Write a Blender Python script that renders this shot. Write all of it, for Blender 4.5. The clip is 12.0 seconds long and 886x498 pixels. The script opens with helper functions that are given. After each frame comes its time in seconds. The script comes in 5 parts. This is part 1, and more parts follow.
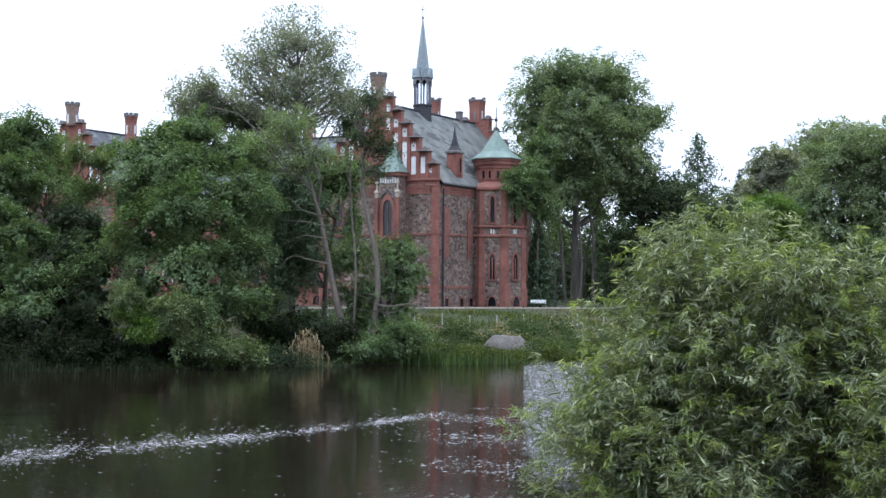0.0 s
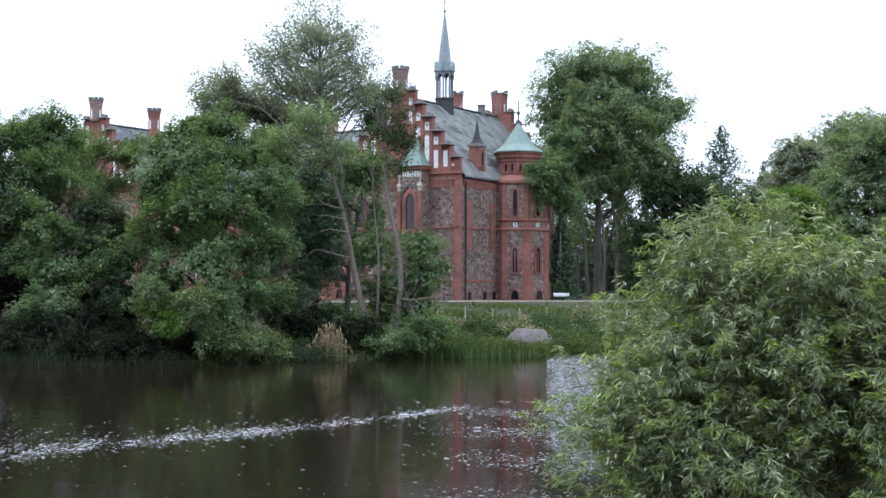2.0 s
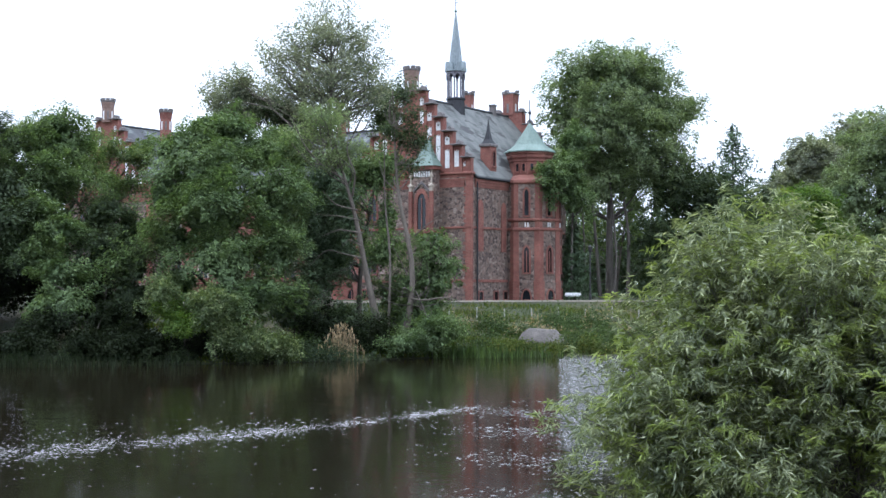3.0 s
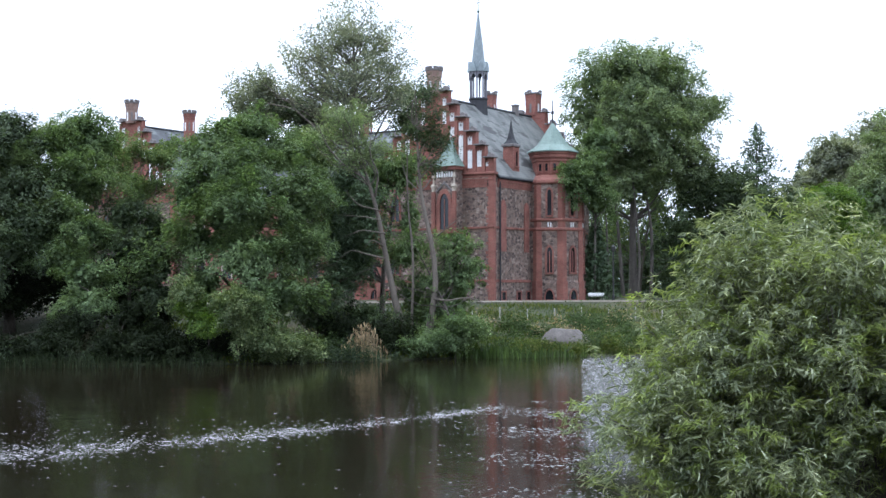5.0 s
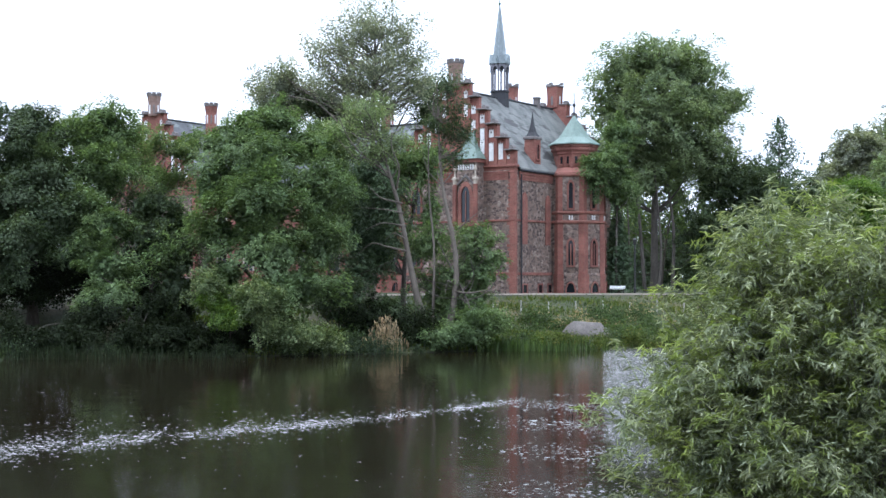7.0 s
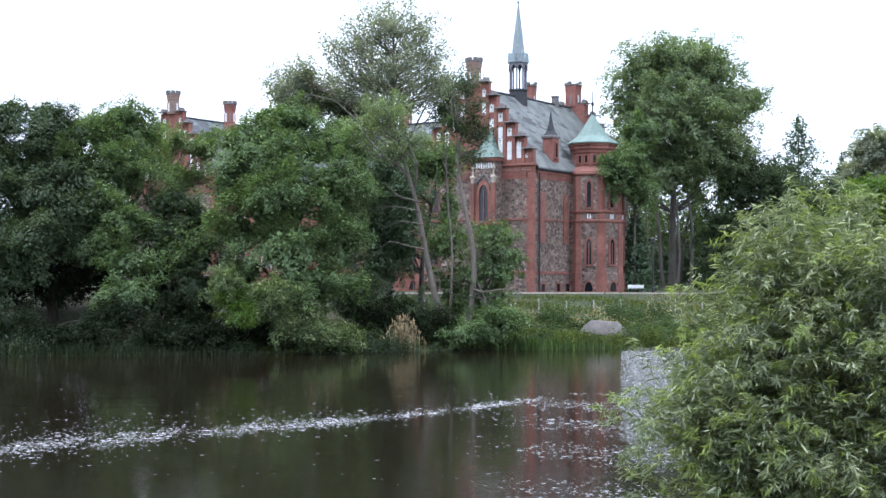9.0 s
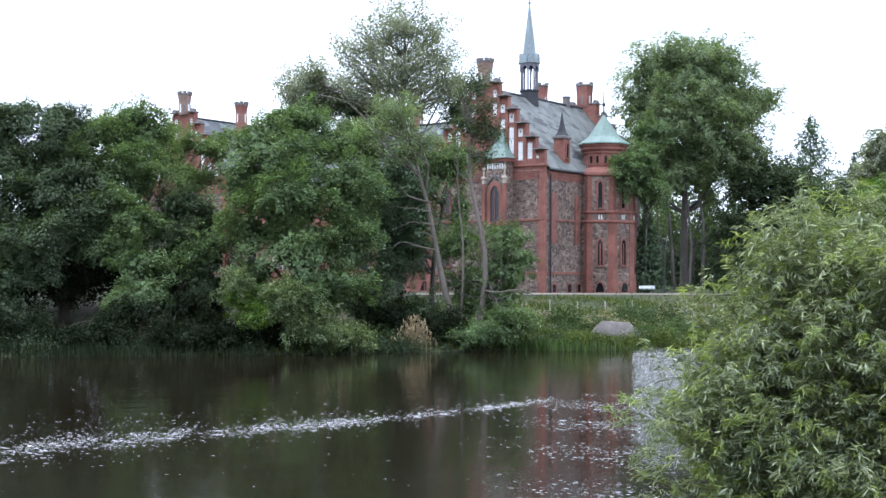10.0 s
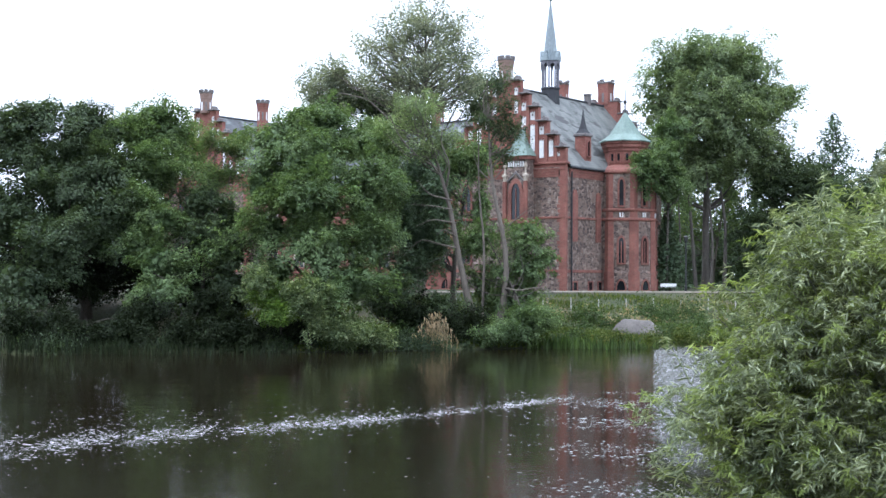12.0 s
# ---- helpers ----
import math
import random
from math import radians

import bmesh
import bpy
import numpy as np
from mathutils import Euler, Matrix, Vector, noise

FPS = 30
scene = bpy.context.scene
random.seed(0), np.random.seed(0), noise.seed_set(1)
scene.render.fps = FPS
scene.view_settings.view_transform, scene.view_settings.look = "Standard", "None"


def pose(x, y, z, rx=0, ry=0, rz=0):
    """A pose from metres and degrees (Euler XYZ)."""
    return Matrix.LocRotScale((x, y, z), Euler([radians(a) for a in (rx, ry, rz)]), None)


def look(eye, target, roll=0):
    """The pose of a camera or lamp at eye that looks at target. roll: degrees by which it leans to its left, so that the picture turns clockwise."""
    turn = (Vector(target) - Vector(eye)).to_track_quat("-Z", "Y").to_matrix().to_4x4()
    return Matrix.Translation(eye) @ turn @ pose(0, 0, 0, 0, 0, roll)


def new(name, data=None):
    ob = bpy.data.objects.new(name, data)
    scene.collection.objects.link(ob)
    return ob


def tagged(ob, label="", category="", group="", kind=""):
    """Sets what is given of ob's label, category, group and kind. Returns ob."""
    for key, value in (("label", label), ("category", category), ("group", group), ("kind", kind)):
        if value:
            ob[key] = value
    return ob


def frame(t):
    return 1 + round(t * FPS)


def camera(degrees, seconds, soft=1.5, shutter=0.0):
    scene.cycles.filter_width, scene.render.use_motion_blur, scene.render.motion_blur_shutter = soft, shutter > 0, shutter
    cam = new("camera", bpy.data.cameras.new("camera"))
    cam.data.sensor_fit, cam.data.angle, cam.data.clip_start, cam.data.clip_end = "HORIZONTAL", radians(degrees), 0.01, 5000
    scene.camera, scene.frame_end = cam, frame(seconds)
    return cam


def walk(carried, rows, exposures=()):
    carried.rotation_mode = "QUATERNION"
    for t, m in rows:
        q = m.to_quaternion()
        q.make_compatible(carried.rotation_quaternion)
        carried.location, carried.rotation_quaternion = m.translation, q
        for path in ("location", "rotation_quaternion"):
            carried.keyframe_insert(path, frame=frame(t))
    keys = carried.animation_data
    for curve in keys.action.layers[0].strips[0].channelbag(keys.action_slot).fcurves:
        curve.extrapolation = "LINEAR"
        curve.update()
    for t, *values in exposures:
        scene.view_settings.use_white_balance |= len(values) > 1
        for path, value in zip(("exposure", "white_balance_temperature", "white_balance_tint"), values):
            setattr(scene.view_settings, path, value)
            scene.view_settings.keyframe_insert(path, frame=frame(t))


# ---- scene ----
# ---- camera: stands on the near bank and turns slowly to its left ----
cam = camera(36.2, 12.0, soft=1.5)
EYE, TILT = 5.0, 1.53
ROWS = [  # seconds, turn to the left, tilt, lean (degrees, from the pose at 6 s)
    (0.0, -2.910, 0.391, 0.364), (0.5, -2.729, 0.279, 0.318), (1.0, -2.473, 0.205, 0.263),
    (1.5, -2.160, 0.122, 0.227), (2.0, -1.952, 0.111, 0.166), (2.5, -1.711, 0.081, 0.096),
    (3.0, -1.466, 0.112, 0.047), (5.0, -0.500, 0.121, -0.055), (5.5, -0.216, 0.066, -0.020),
    (6.0, 0.0, 0.0, 0.0), (6.5, 0.203, -0.074, 0.029), (7.0, 0.395, -0.187, 0.024),
    (9.0, 1.150, -0.249, 0.180), (9.5, 1.384, -0.222, 0.183), (10.0, 1.620, -0.223, 0.188),
    (10.5, 1.890, -0.258, 0.179), (11.0, 2.107, -0.296, 0.181), (11.5, 2.309, -0.302, 0.187),
    (12.0, 2.501, -0.320, 0.203),
]
walk(cam, [(t, pose(0, 0, EYE, 90 + TILT) @ pose(0, 0, 0, 0, a) @ pose(0, 0, 0, b) @ pose(0, 0, 0, 0, 0, c))
           for t, a, b, c in ROWS], exposures=[(0.0, 0.10, 5480, 12), (1.5, 0.18, 5480, 12), (3.0, 0.20, 5480, 12), (5.0, 0.22, 5480, 12), (5.5, 0.23, 5480, 12),
                                   (6.0, 0.31, 5480, 12), (7.0, 0.36, 5480, 12), (9.0, 0.46, 5480, 12), (12.0, 0.48, 5480, 12)])

# ---- overcast daylight ----
SUN_EL, SUN_AZ = radians(66), radians(245)   # azimuth clockwise from +y
world = bpy.data.worlds.new("overcast_sky")
scene.world = world
world.use_nodes = True
wn, wl = world.node_tree.nodes, world.node_tree.links
wn.clear()
w_out, w_bg, w_mix = wn.new("ShaderNodeOutputWorld"), wn.new("ShaderNodeBackground"), wn.new("ShaderNodeMixRGB")
w_sky, w_tc, w_map, w_noise, w_ramp = (wn.new("ShaderNodeTexSky"), wn.new("ShaderNodeTexCoord"), wn.new("ShaderNodeMapping"),
                                       wn.new("ShaderNodeTexNoise"), wn.new("ShaderNodeValToRGB"))
w_sky.sky_type, w_sky.sun_disc, w_sky.sun_elevation, w_sky.sun_rotation = "NISHITA", False, SUN_EL, SUN_AZ
w_map.inputs["Scale"].default_value = (1.2, 1.2, 6.0)
w_noise.inputs["Scale"].default_value, w_noise.inputs["Detail"].default_value = 2.3, 5.0
w_ramp.color_ramp.elements[0].position, w_ramp.color_ramp.elements[0].color = 0.26, (0.72, 0.72, 0.72, 1)
w_ramp.color_ramp.elements[1].position, w_ramp.color_ramp.elements[1].color = 0.46, (1, 1, 1, 1)
w_sep, w_up = wn.new("ShaderNodeSeparateXYZ"), wn.new("ShaderNodeValToRGB")   # the cloud layer, brighter overhead
w_up.color_ramp.elements[0].color, w_up.color_ramp.elements[1].color = (0.44, 0.445, 0.46, 1), (1.0, 1.0, 1.0, 1)
w_gain = wn.new("ShaderNodeMixRGB")
w_gain.blend_type, w_gain.inputs[0].default_value, w_gain.inputs[2].default_value = "MULTIPLY", 1.0, (17.0, 17.2, 17.6, 1)
wl.new(w_tc.outputs["Generated"], w_sep.inputs[0])
wl.new(w_sep.outputs[2], w_up.inputs[0])
wl.new(w_up.outputs[0], w_gain.inputs[1])
wl.new(w_gain.outputs[0], w_mix.inputs[2])
wl.new(w_tc.outputs["Generated"], w_map.inputs["Vector"])
wl.new(w_map.outputs[0], w_noise.inputs["Vector"])
wl.new(w_noise.outputs[0], w_ramp.inputs[0])
wl.new(w_ramp.outputs[0], w_mix.inputs[0])
wl.new(w_sky.outputs[0], w_mix.inputs[1])
wl.new(w_mix.outputs[0], w_bg.inputs[0])
w_bg.inputs[1].default_value = 0.15
wl.new(w_bg.outputs[0], w_out.inputs[0])

sun = new("sun", bpy.data.lights.new("sun", "SUN"))
sun.data.energy, sun.data.angle, sun.data.color = 1.0, radians(14), (1.0, 0.97, 0.92)
sun.matrix_world = look((0, 0, 0), (-math.sin(SUN_AZ) * math.cos(SUN_EL), -math.cos(SUN_AZ) * math.cos(SUN_EL), -math.sin(SUN_EL)))
sun.location = (0, 0, 60)


# ---- materials ----
def material(name):
    m = bpy.data.materials.new(name)
    m.use_nodes = True
    n, l = m.node_tree.nodes, m.node_tree.links
    return m, n, l, n["Principled BSDF"]


def noise_node(n, l, scale, detail=4.0, coord="Object", stretch=None, rough=0.55):
    tc, tex = n.new("ShaderNodeTexCoord"), n.new("ShaderNodeTexNoise")
    tex.inputs["Scale"].default_value, tex.inputs["Detail"].default_value, tex.inputs["Roughness"].default_value = scale, detail, rough
    src = tc.outputs[coord]
    if stretch:
        mp = n.new("ShaderNodeMapping")
        mp.inputs["Scale"].default_value = stretch
        l.new(src, mp.inputs["Vector"])
        src = mp.outputs[0]
    l.new(src, tex.inputs["Vector"])
    return tex.outputs["Fac"]


def ramp(n, l, fac, stops):
    r = n.new("ShaderNodeValToRGB")
    e = r.color_ramp.elements
    while len(e) < len(stops):
        e.new(0.5)
    for el, (p, c) in zip(e, stops):
        el.position, el.color = p, (*c, 1) if len(c) == 3 else c
    l.new(fac, r.inputs[0])
    return r.outputs[0]


def mix(n, l, fac, a, b, kind="MIX"):
    m = n.new("ShaderNodeMixRGB")
    m.blend_type = kind
    for i, v in enumerate((fac, a, b)):
        if isinstance(v, (int, float)):
            m.inputs[i].default_value = v
        elif isinstance(v, tuple):
            m.inputs[i].default_value = (*v, 1)
        else:
            l.new(v, m.inputs[i])
    return m.outputs[0]


def bump(n, l, bsdf, height, strength=0.5, distance=0.05):
    b = n.new("ShaderNodeBump")
    b.inputs["Strength"].default_value, b.inputs["Distance"].default_value = strength, distance
    l.new(height, b.inputs["Height"])
    l.new(b.outputs[0], bsdf.inputs["Normal"])


def mottled(name, dark, light, scale=1.0, rough=0.85, fine=9.0, bump_strength=0.4, bump_dist=0.03, metallic=0.0, stretch=None):
    """Two scales of variation between two tones, with a fine relief."""
    m, n, l, b = material(name)
    c1 = ramp(n, l, noise_node(n, l, scale, 5, stretch=stretch), [(0.3, dark), (0.7, light)])
    f = noise_node(n, l, scale * fine, 3, stretch=stretch)
    l.new(mix(n, l, 0.35, c1, ramp(n, l, f, [(0.3, tuple(x * 0.55 for x in dark)), (0.7, tuple(min(1, x * 1.25) for x in light))])), b.inputs["Base Color"])
    b.inputs["Roughness"].default_value, b.inputs["Metallic"].default_value = rough, metallic
    bump(n, l, b, f, bump_strength, bump_dist)
    return m


def brick_material(name="red_brick"):
    m, n, l, b = material(name)
    tc = n.new("ShaderNodeTexCoord")
    sep, add, comb = n.new("ShaderNodeSeparateXYZ"), n.new("ShaderNodeMath"), n.new("ShaderNodeCombineXYZ")
    l.new(tc.outputs["Object"], sep.inputs[0])
    l.new(sep.outputs[0], add.inputs[0]), l.new(sep.outputs[1], add.inputs[1])
    l.new(add.outputs[0], comb.inputs[0]), l.new(sep.outputs[2], comb.inputs[1])
    bt = n.new("ShaderNodeTexBrick")
    bt.inputs["Scale"].default_value, bt.inputs["Brick Width"].default_value, bt.inputs["Row Height"].default_value = 1.0, 0.28, 0.09
    bt.inputs["Mortar Size"].default_value = 0.010
    bt.inputs["Color1"].default_value, bt.inputs["Color2"].default_value = (0.275, 0.104, 0.084, 1), (0.195, 0.073, 0.061, 1)
    bt.inputs["Mortar"].default_value = (0.26, 0.155, 0.12, 1)
    l.new(comb.outputs[0], bt.inputs["Vector"])
    stain = ramp(n, l, noise_node(n, l, 0.6, 6), [(0.3, (0.62, 0.56, 0.54)), (0.62, (1.08, 1.05, 1.0))])
    l.new(mix(n, l, 1.0, bt.outputs[0], stain, "MULTIPLY"), b.inputs["Base Color"])
    b.inputs["Roughness"].default_value = 0.9
    bump(n, l, b, bt.outputs["Fac"], -0.4, 0.01)
    return m


def fieldstone_material():
    """Split granite boulders in wide pale mortar."""
    m, n, l, b = material("fieldstone")
    tc, mp, nz = n.new("ShaderNodeTexCoord"), n.new("ShaderNodeMapping"), n.new("ShaderNodeTexNoise")
    l.new(tc.outputs["Object"], mp.inputs[0])
    mp.inputs["Scale"].default_value = (1, 1, 1.25)
    nz.inputs["Scale"].default_value = 1.7
    warp = n.new("ShaderNodeMixRGB")
    warp.blend_type, warp.inputs[0].default_value = "ADD", 0.22
    l.new(mp.outputs[0], nz.inputs["Vector"])
    l.new(mp.outputs[0], warp.inputs[1]), l.new(nz.outputs["Color"], warp.inputs[2])
    cell, edge = n.new("ShaderNodeTexVoronoi"), n.new("ShaderNodeTexVoronoi")
    edge.feature = "DISTANCE_TO_EDGE"
    for v in (cell, edge):
        v.inputs["Scale"].default_value = 3.1
        l.new(warp.outputs[0], v.inputs["Vector"])
    bw = n.new("ShaderNodeSeparateColor")
    l.new(cell.outputs["Color"], bw.inputs[0])
    stone = ramp(n, l, bw.outputs[0], [(0.0, (0.075, 0.060, 0.055)), (0.28, (0.140, 0.108, 0.098)), (0.52, (0.195, 0.160, 0.140)),
                                       (0.75, (0.245, 0.175, 0.148)), (0.92, (0.330, 0.290, 0.260))])
    grain = ramp(n, l, noise_node(n, l, 9, 4), [(0.3, (0.72, 0.72, 0.72)), (0.7, (1.15, 1.12, 1.1))])
    stone = mix(n, l, 1.0, stone, grain, "MULTIPLY")
    gap = ramp(n, l, edge.outputs["Distance"], [(0.02, (1, 1, 1)), (0.075, (0, 0, 0))])
    mortar = ramp(n, l, noise_node(n, l, 0.8, 4), [(0.3, (0.175, 0.140, 0.122)), (0.7, (0.260, 0.215, 0.185))])
    wash = ramp(n, l, noise_node(n, l, 0.28, 5), [(0.32, (0.76, 0.71, 0.68)), (0.65, (1.12, 1.05, 1.0))])
    l.new(mix(n, l, 1.0, mix(n, l, gap, stone, mortar), wash, "MULTIPLY"), b.inputs["Base Color"])
    b.inputs["Roughness"].default_value = 0.88
    bump(n, l, b, ramp(n, l, edge.outputs["Distance"], [(0.0, (0, 0, 0)), (0.14, (1, 1, 1))]), 0.7, 0.06)
    return m


def slate_material(name, dark, light, patch):
    m, n, l, b = material(name)
    streak = ramp(n, l, noise_node(n, l, 0.85, 5, stretch=(1, 1, 0.45)), [(0.35, dark), (0.6, light)])
    bare = ramp(n, l, noise_node(n, l, 0.75, 5, stretch=(1.5, 0.55, 0.8), rough=0.5), [(0.55, (0, 0, 0)), (0.62, (1, 1, 1))])
    tc, sep, wv = n.new("ShaderNodeTexCoord"), n.new("ShaderNodeSeparateXYZ"), n.new("ShaderNodeTexWave")
    wv.wave_type, wv.bands_direction = "BANDS", "Z"
    wv.inputs["Scale"].default_value, wv.inputs["Distortion"].default_value = 1.3, 1.0
    l.new(tc.outputs["Object"], wv.inputs["Vector"])
    rows = ramp(n, l, wv.outputs["Fac"], [(0.0, (0.86, 0.86, 0.86)), (0.4, (1, 1, 1))])
    l.new(mix(n, l, 1.0, mix(n, l, bare, streak, patch), rows, "MULTIPLY"), b.inputs["Base Color"])
    b.inputs["Roughness"].default_value = 0.7
    bump(n, l, b, wv.outputs["Fac"], 0.3, 0.02)
    return m


def leaf_material(name, dark, light, odd, glow=0.4, rough=0.55, gloss=0.25, patches=0.45):
    """Leaves: a tone for each leaf, broad patches of tone over the crown, and light through the blade."""
    m, n, l, b = material(name)
    geo = n.new("ShaderNodeNewGeometry")
    tone = ramp(n, l, geo.outputs["Random Per Island"], [(0.0, dark), (0.86, light), (0.97, odd)])
    patch = ramp(n, l, noise_node(n, l, patches, 3), [(0.32, (0.68, 0.72, 0.70)), (0.68, (1.22, 1.18, 1.05))])
    col = mix(n, l, 1.0, tone, patch, "MULTIPLY")
    l.new(col, b.inputs["Base Color"])
    b.inputs["Roughness"].default_value = rough
    b.inputs["Specular IOR Level"].default_value = gloss
    tr, ms = n.new("ShaderNodeBsdfTranslucent"), n.new("ShaderNodeMixShader")
    l.new(mix(n, l, 1.0, col, (1.25, 1.3, 0.6), "MULTIPLY"), tr.inputs["Color"])
    ms.inputs[0].default_value = glow
    l.new(b.outputs[0], ms.inputs[1]), l.new(tr.outputs[0], ms.inputs[2])
    l.new(ms.outputs[0], n["Material Output"].inputs[0])
    return m


def bark_material(name, dark, light):
    return mottled(name, dark, light, scale=2.2, rough=0.92, fine=7, bump_strength=0.7, bump_dist=0.04, stretch=(1, 1, 0.25))


def glass_material():
    m, n, l, b = material("window_glass")
    b.inputs["Base Color"].default_value = (0.012, 0.014, 0.018, 1)
    b.inputs["Roughness"].default_value, b.inputs["Specular IOR Level"].default_value = 0.06, 0.5
    bump(n, l, b, noise_node(n, l, 1.2, 2), 0.12, 0.05)
    return m


def water_material():
    m, n, l, b = material("river_water")
    b.inputs["Base Color"].default_value = (0.012, 0.0095, 0.0055, 1)
    b.inputs["IOR"].default_value = 1.333
    tc, sep = n.new("ShaderNodeTexCoord"), n.new("ShaderNodeSeparateXYZ")
    l.new(tc.outputs["Object"], sep.inputs[0])

    def math_node(op, a, c):
        k = n.new("ShaderNodeMath")
        k.operation = op
        for i, v in enumerate((a, c)):
            if isinstance(v, (int, float)):
                k.inputs[i].default_value = v
            else:
                l.new(v, k.inputs[i])
        return k.outputs[0]

    # bright patch of rougher water, its left edge laid along the camera's line of sight
    wob = math_node("MULTIPLY", math_node("SUBTRACT", noise_node(n, l, 0.9, 4), 0.5), 1.1)
    across = math_node("ADD", math_node("SUBTRACT", sep.outputs[0], math_node("MULTIPLY", sep.outputs[1], 0.111)), wob)
    bright_patch = math_node("MULTIPLY", ramp(n, l, math_node("ADD", math_node("MULTIPLY", across, 0.8), 0.15), [(0.0, (0, 0, 0)), (0.55, (1, 1, 1))]),
                       ramp(n, l, math_node("MULTIPLY", math_node("SUBTRACT", sep.outputs[1], 34), 0.05), [(0.0, (0, 0, 0)), (0.9, (1, 1, 1))]))
    fine = noise_node(n, l, 3.2, 4, stretch=(0.7, 1.0, 1), rough=0.6)
    swell = noise_node(n, l, 0.55, 3, stretch=(0.5, 1.0, 1))
    calm = ramp(n, l, noise_node(n, l, 0.07, 3, stretch=(0.6, 1.6, 1)), [(0.38, (0.25, 0.25, 0.25)), (0.62, (1, 1, 1))])
    b1, b2 = n.new("ShaderNodeBump"), n.new("ShaderNodeBump")
    b1.inputs["Distance"].default_value, b2.inputs["Distance"].default_value = 0.10, 0.032
    b1.inputs["Strength"].default_value = 0.15
    l.new(swell, b1.inputs["Height"])
    l.new(fine, b2.inputs["Height"])
    strength = math_node("ADD", math_node("MULTIPLY", calm, 0.24), math_node("MULTIPLY", bright_patch, 3.2))
    l.new(strength, b2.inputs["Strength"])
    l.new(b1.outputs[0], b2.inputs["Normal"])
    l.new(b2.outputs[0], b.inputs["Normal"])
    l.new(math_node("ADD", math_node("MULTIPLY", bright_patch, 0.12), 0.08), b.inputs["Roughness"])
    # pale colour painted into the patch for the sky it mirrors
    painted_sheen = math_node("MULTIPLY", bright_patch, ramp(n, l, noise_node(n, l, 2.6, 5, stretch=(0.6, 1.0, 1), rough=0.7), [(0.42, (0.0, 0.0, 0.0)), (0.58, (1, 1, 1))]))
    l.new(mix(n, l, painted_sheen, (0.012, 0.0095, 0.0055), (0.14, 0.14, 0.132)), b.inputs["Base Color"])
    return m


def ground_material():
    m, n, l, b = material("bank_grass")
    big = ramp(n, l, noise_node(n, l, 0.12, 5), [(0.3, (0.024, 0.036, 0.012)), (0.5, (0.046, 0.056, 0.019)), (0.7, (0.095, 0.080, 0.036))])
    fine = ramp(n, l, noise_node(n, l, 3.0, 5), [(0.3, (0.6, 0.6, 0.6)), (0.7, (1.25, 1.25, 1.2))])
    l.new(mix(n, l, 1.0, big, fine, "MULTIPLY"), b.inputs["Base Color"])
    b.inputs["Roughness"].default_value = 0.95
    bump(n, l, b, noise_node(n, l, 5.0, 4), 0.8, 0.12)
    return m


BRICK, STONE = brick_material(), fieldstone_material()
SLATE = slate_material("slate", (0.086, 0.092, 0.088), (0.169, 0.177, 0.165), (0.048, 0.049, 0.048))
DARK_SLATE = slate_material("dark_slate", (0.055, 0.06, 0.065), (0.105, 0.11, 0.118), (0.16, 0.18, 0.175))
SPIRE_METAL = mottled("blue_grey_copper", (0.16, 0.19, 0.205), (0.27, 0.315, 0.325), 1.0, 0.5, stretch=(1, 1, 0.35))
COPPER = mottled("verdigris_copper", (0.118, 0.172, 0.145), (0.205, 0.275, 0.238), 1.0, 0.6, stretch=(1, 1, 0.35))
LEAD = mottled("dark_lead", (0.018, 0.019, 0.023), (0.045, 0.046, 0.052), 1.5, 0.75)
GREY_METAL = mottled("lantern_zinc", (0.10, 0.10, 0.12), (0.185, 0.18, 0.20), 1.5, 0.5)
WHITE = mottled("white_plaster", (0.60, 0.60, 0.60), (0.82, 0.82, 0.81), 1.2, 0.9)
CAPSTONE = mottled("weathered_capstone", (0.10, 0.09, 0.09), (0.22, 0.20, 0.19), 1.8, 0.9)
PALE_BRICK = mottled("weathered_pale_brick", (0.17, 0.10, 0.08), (0.31, 0.22, 0.18), 1.6, 0.9)
IRON = mottled("black_iron", (0.012, 0.012, 0.013), (0.03, 0.03, 0.03), 3, 0.5)
SAND = mottled("pale_sandstone", (0.36, 0.30, 0.24), (0.52, 0.46, 0.38), 1.4, 0.9)
GLASS = glass_material()
BOULDER = mottled("grey_granite", (0.075, 0.066, 0.060), (0.185, 0.165, 0.150), 1.6, 0.9, bump_strength=0.8, bump_dist=0.08)
GRAVEL = mottled("pale_gravel", (0.13, 0.115, 0.085), (0.24, 0.21, 0.165), 0.6, 0.95)
WOOD_GREY = mottled("grey_post_wood", (0.30, 0.29, 0.27), (0.50, 0.48, 0.44), 4, 0.9)
WHITE_PAINT = mottled("white_paint", (0.68, 0.69, 0.70), (0.82, 0.83, 0.84), 2.0, 0.5)
FOAM_GLINTS = mottled("foam_and_glints", (0.22, 0.22, 0.215), (0.44, 0.435, 0.42), 3.0, 0.9)
WATER, GRASS = water_material(), ground_material()
BARK_GREY = bark_material("grey_bark", (0.075, 0.063, 0.050), (0.190, 0.162, 0.132))
BARK_MID = bark_material("brown_grey_bark", (0.06, 0.052, 0.046), (0.17, 0.15, 0.13))
BARK_DARK = bark_material("dark_bark", (0.03, 0.025, 0.02), (0.09, 0.075, 0.06))
LEAF_MAPLE = leaf_material("maple_leaf", (0.068, 0.098, 0.047), (0.157, 0.223, 0.107), (0.223, 0.317, 0.151))
LEAF_DARK = leaf_material("dark_leaf", (0.041, 0.058, 0.032), (0.090, 0.125, 0.073), (0.124, 0.170, 0.099))
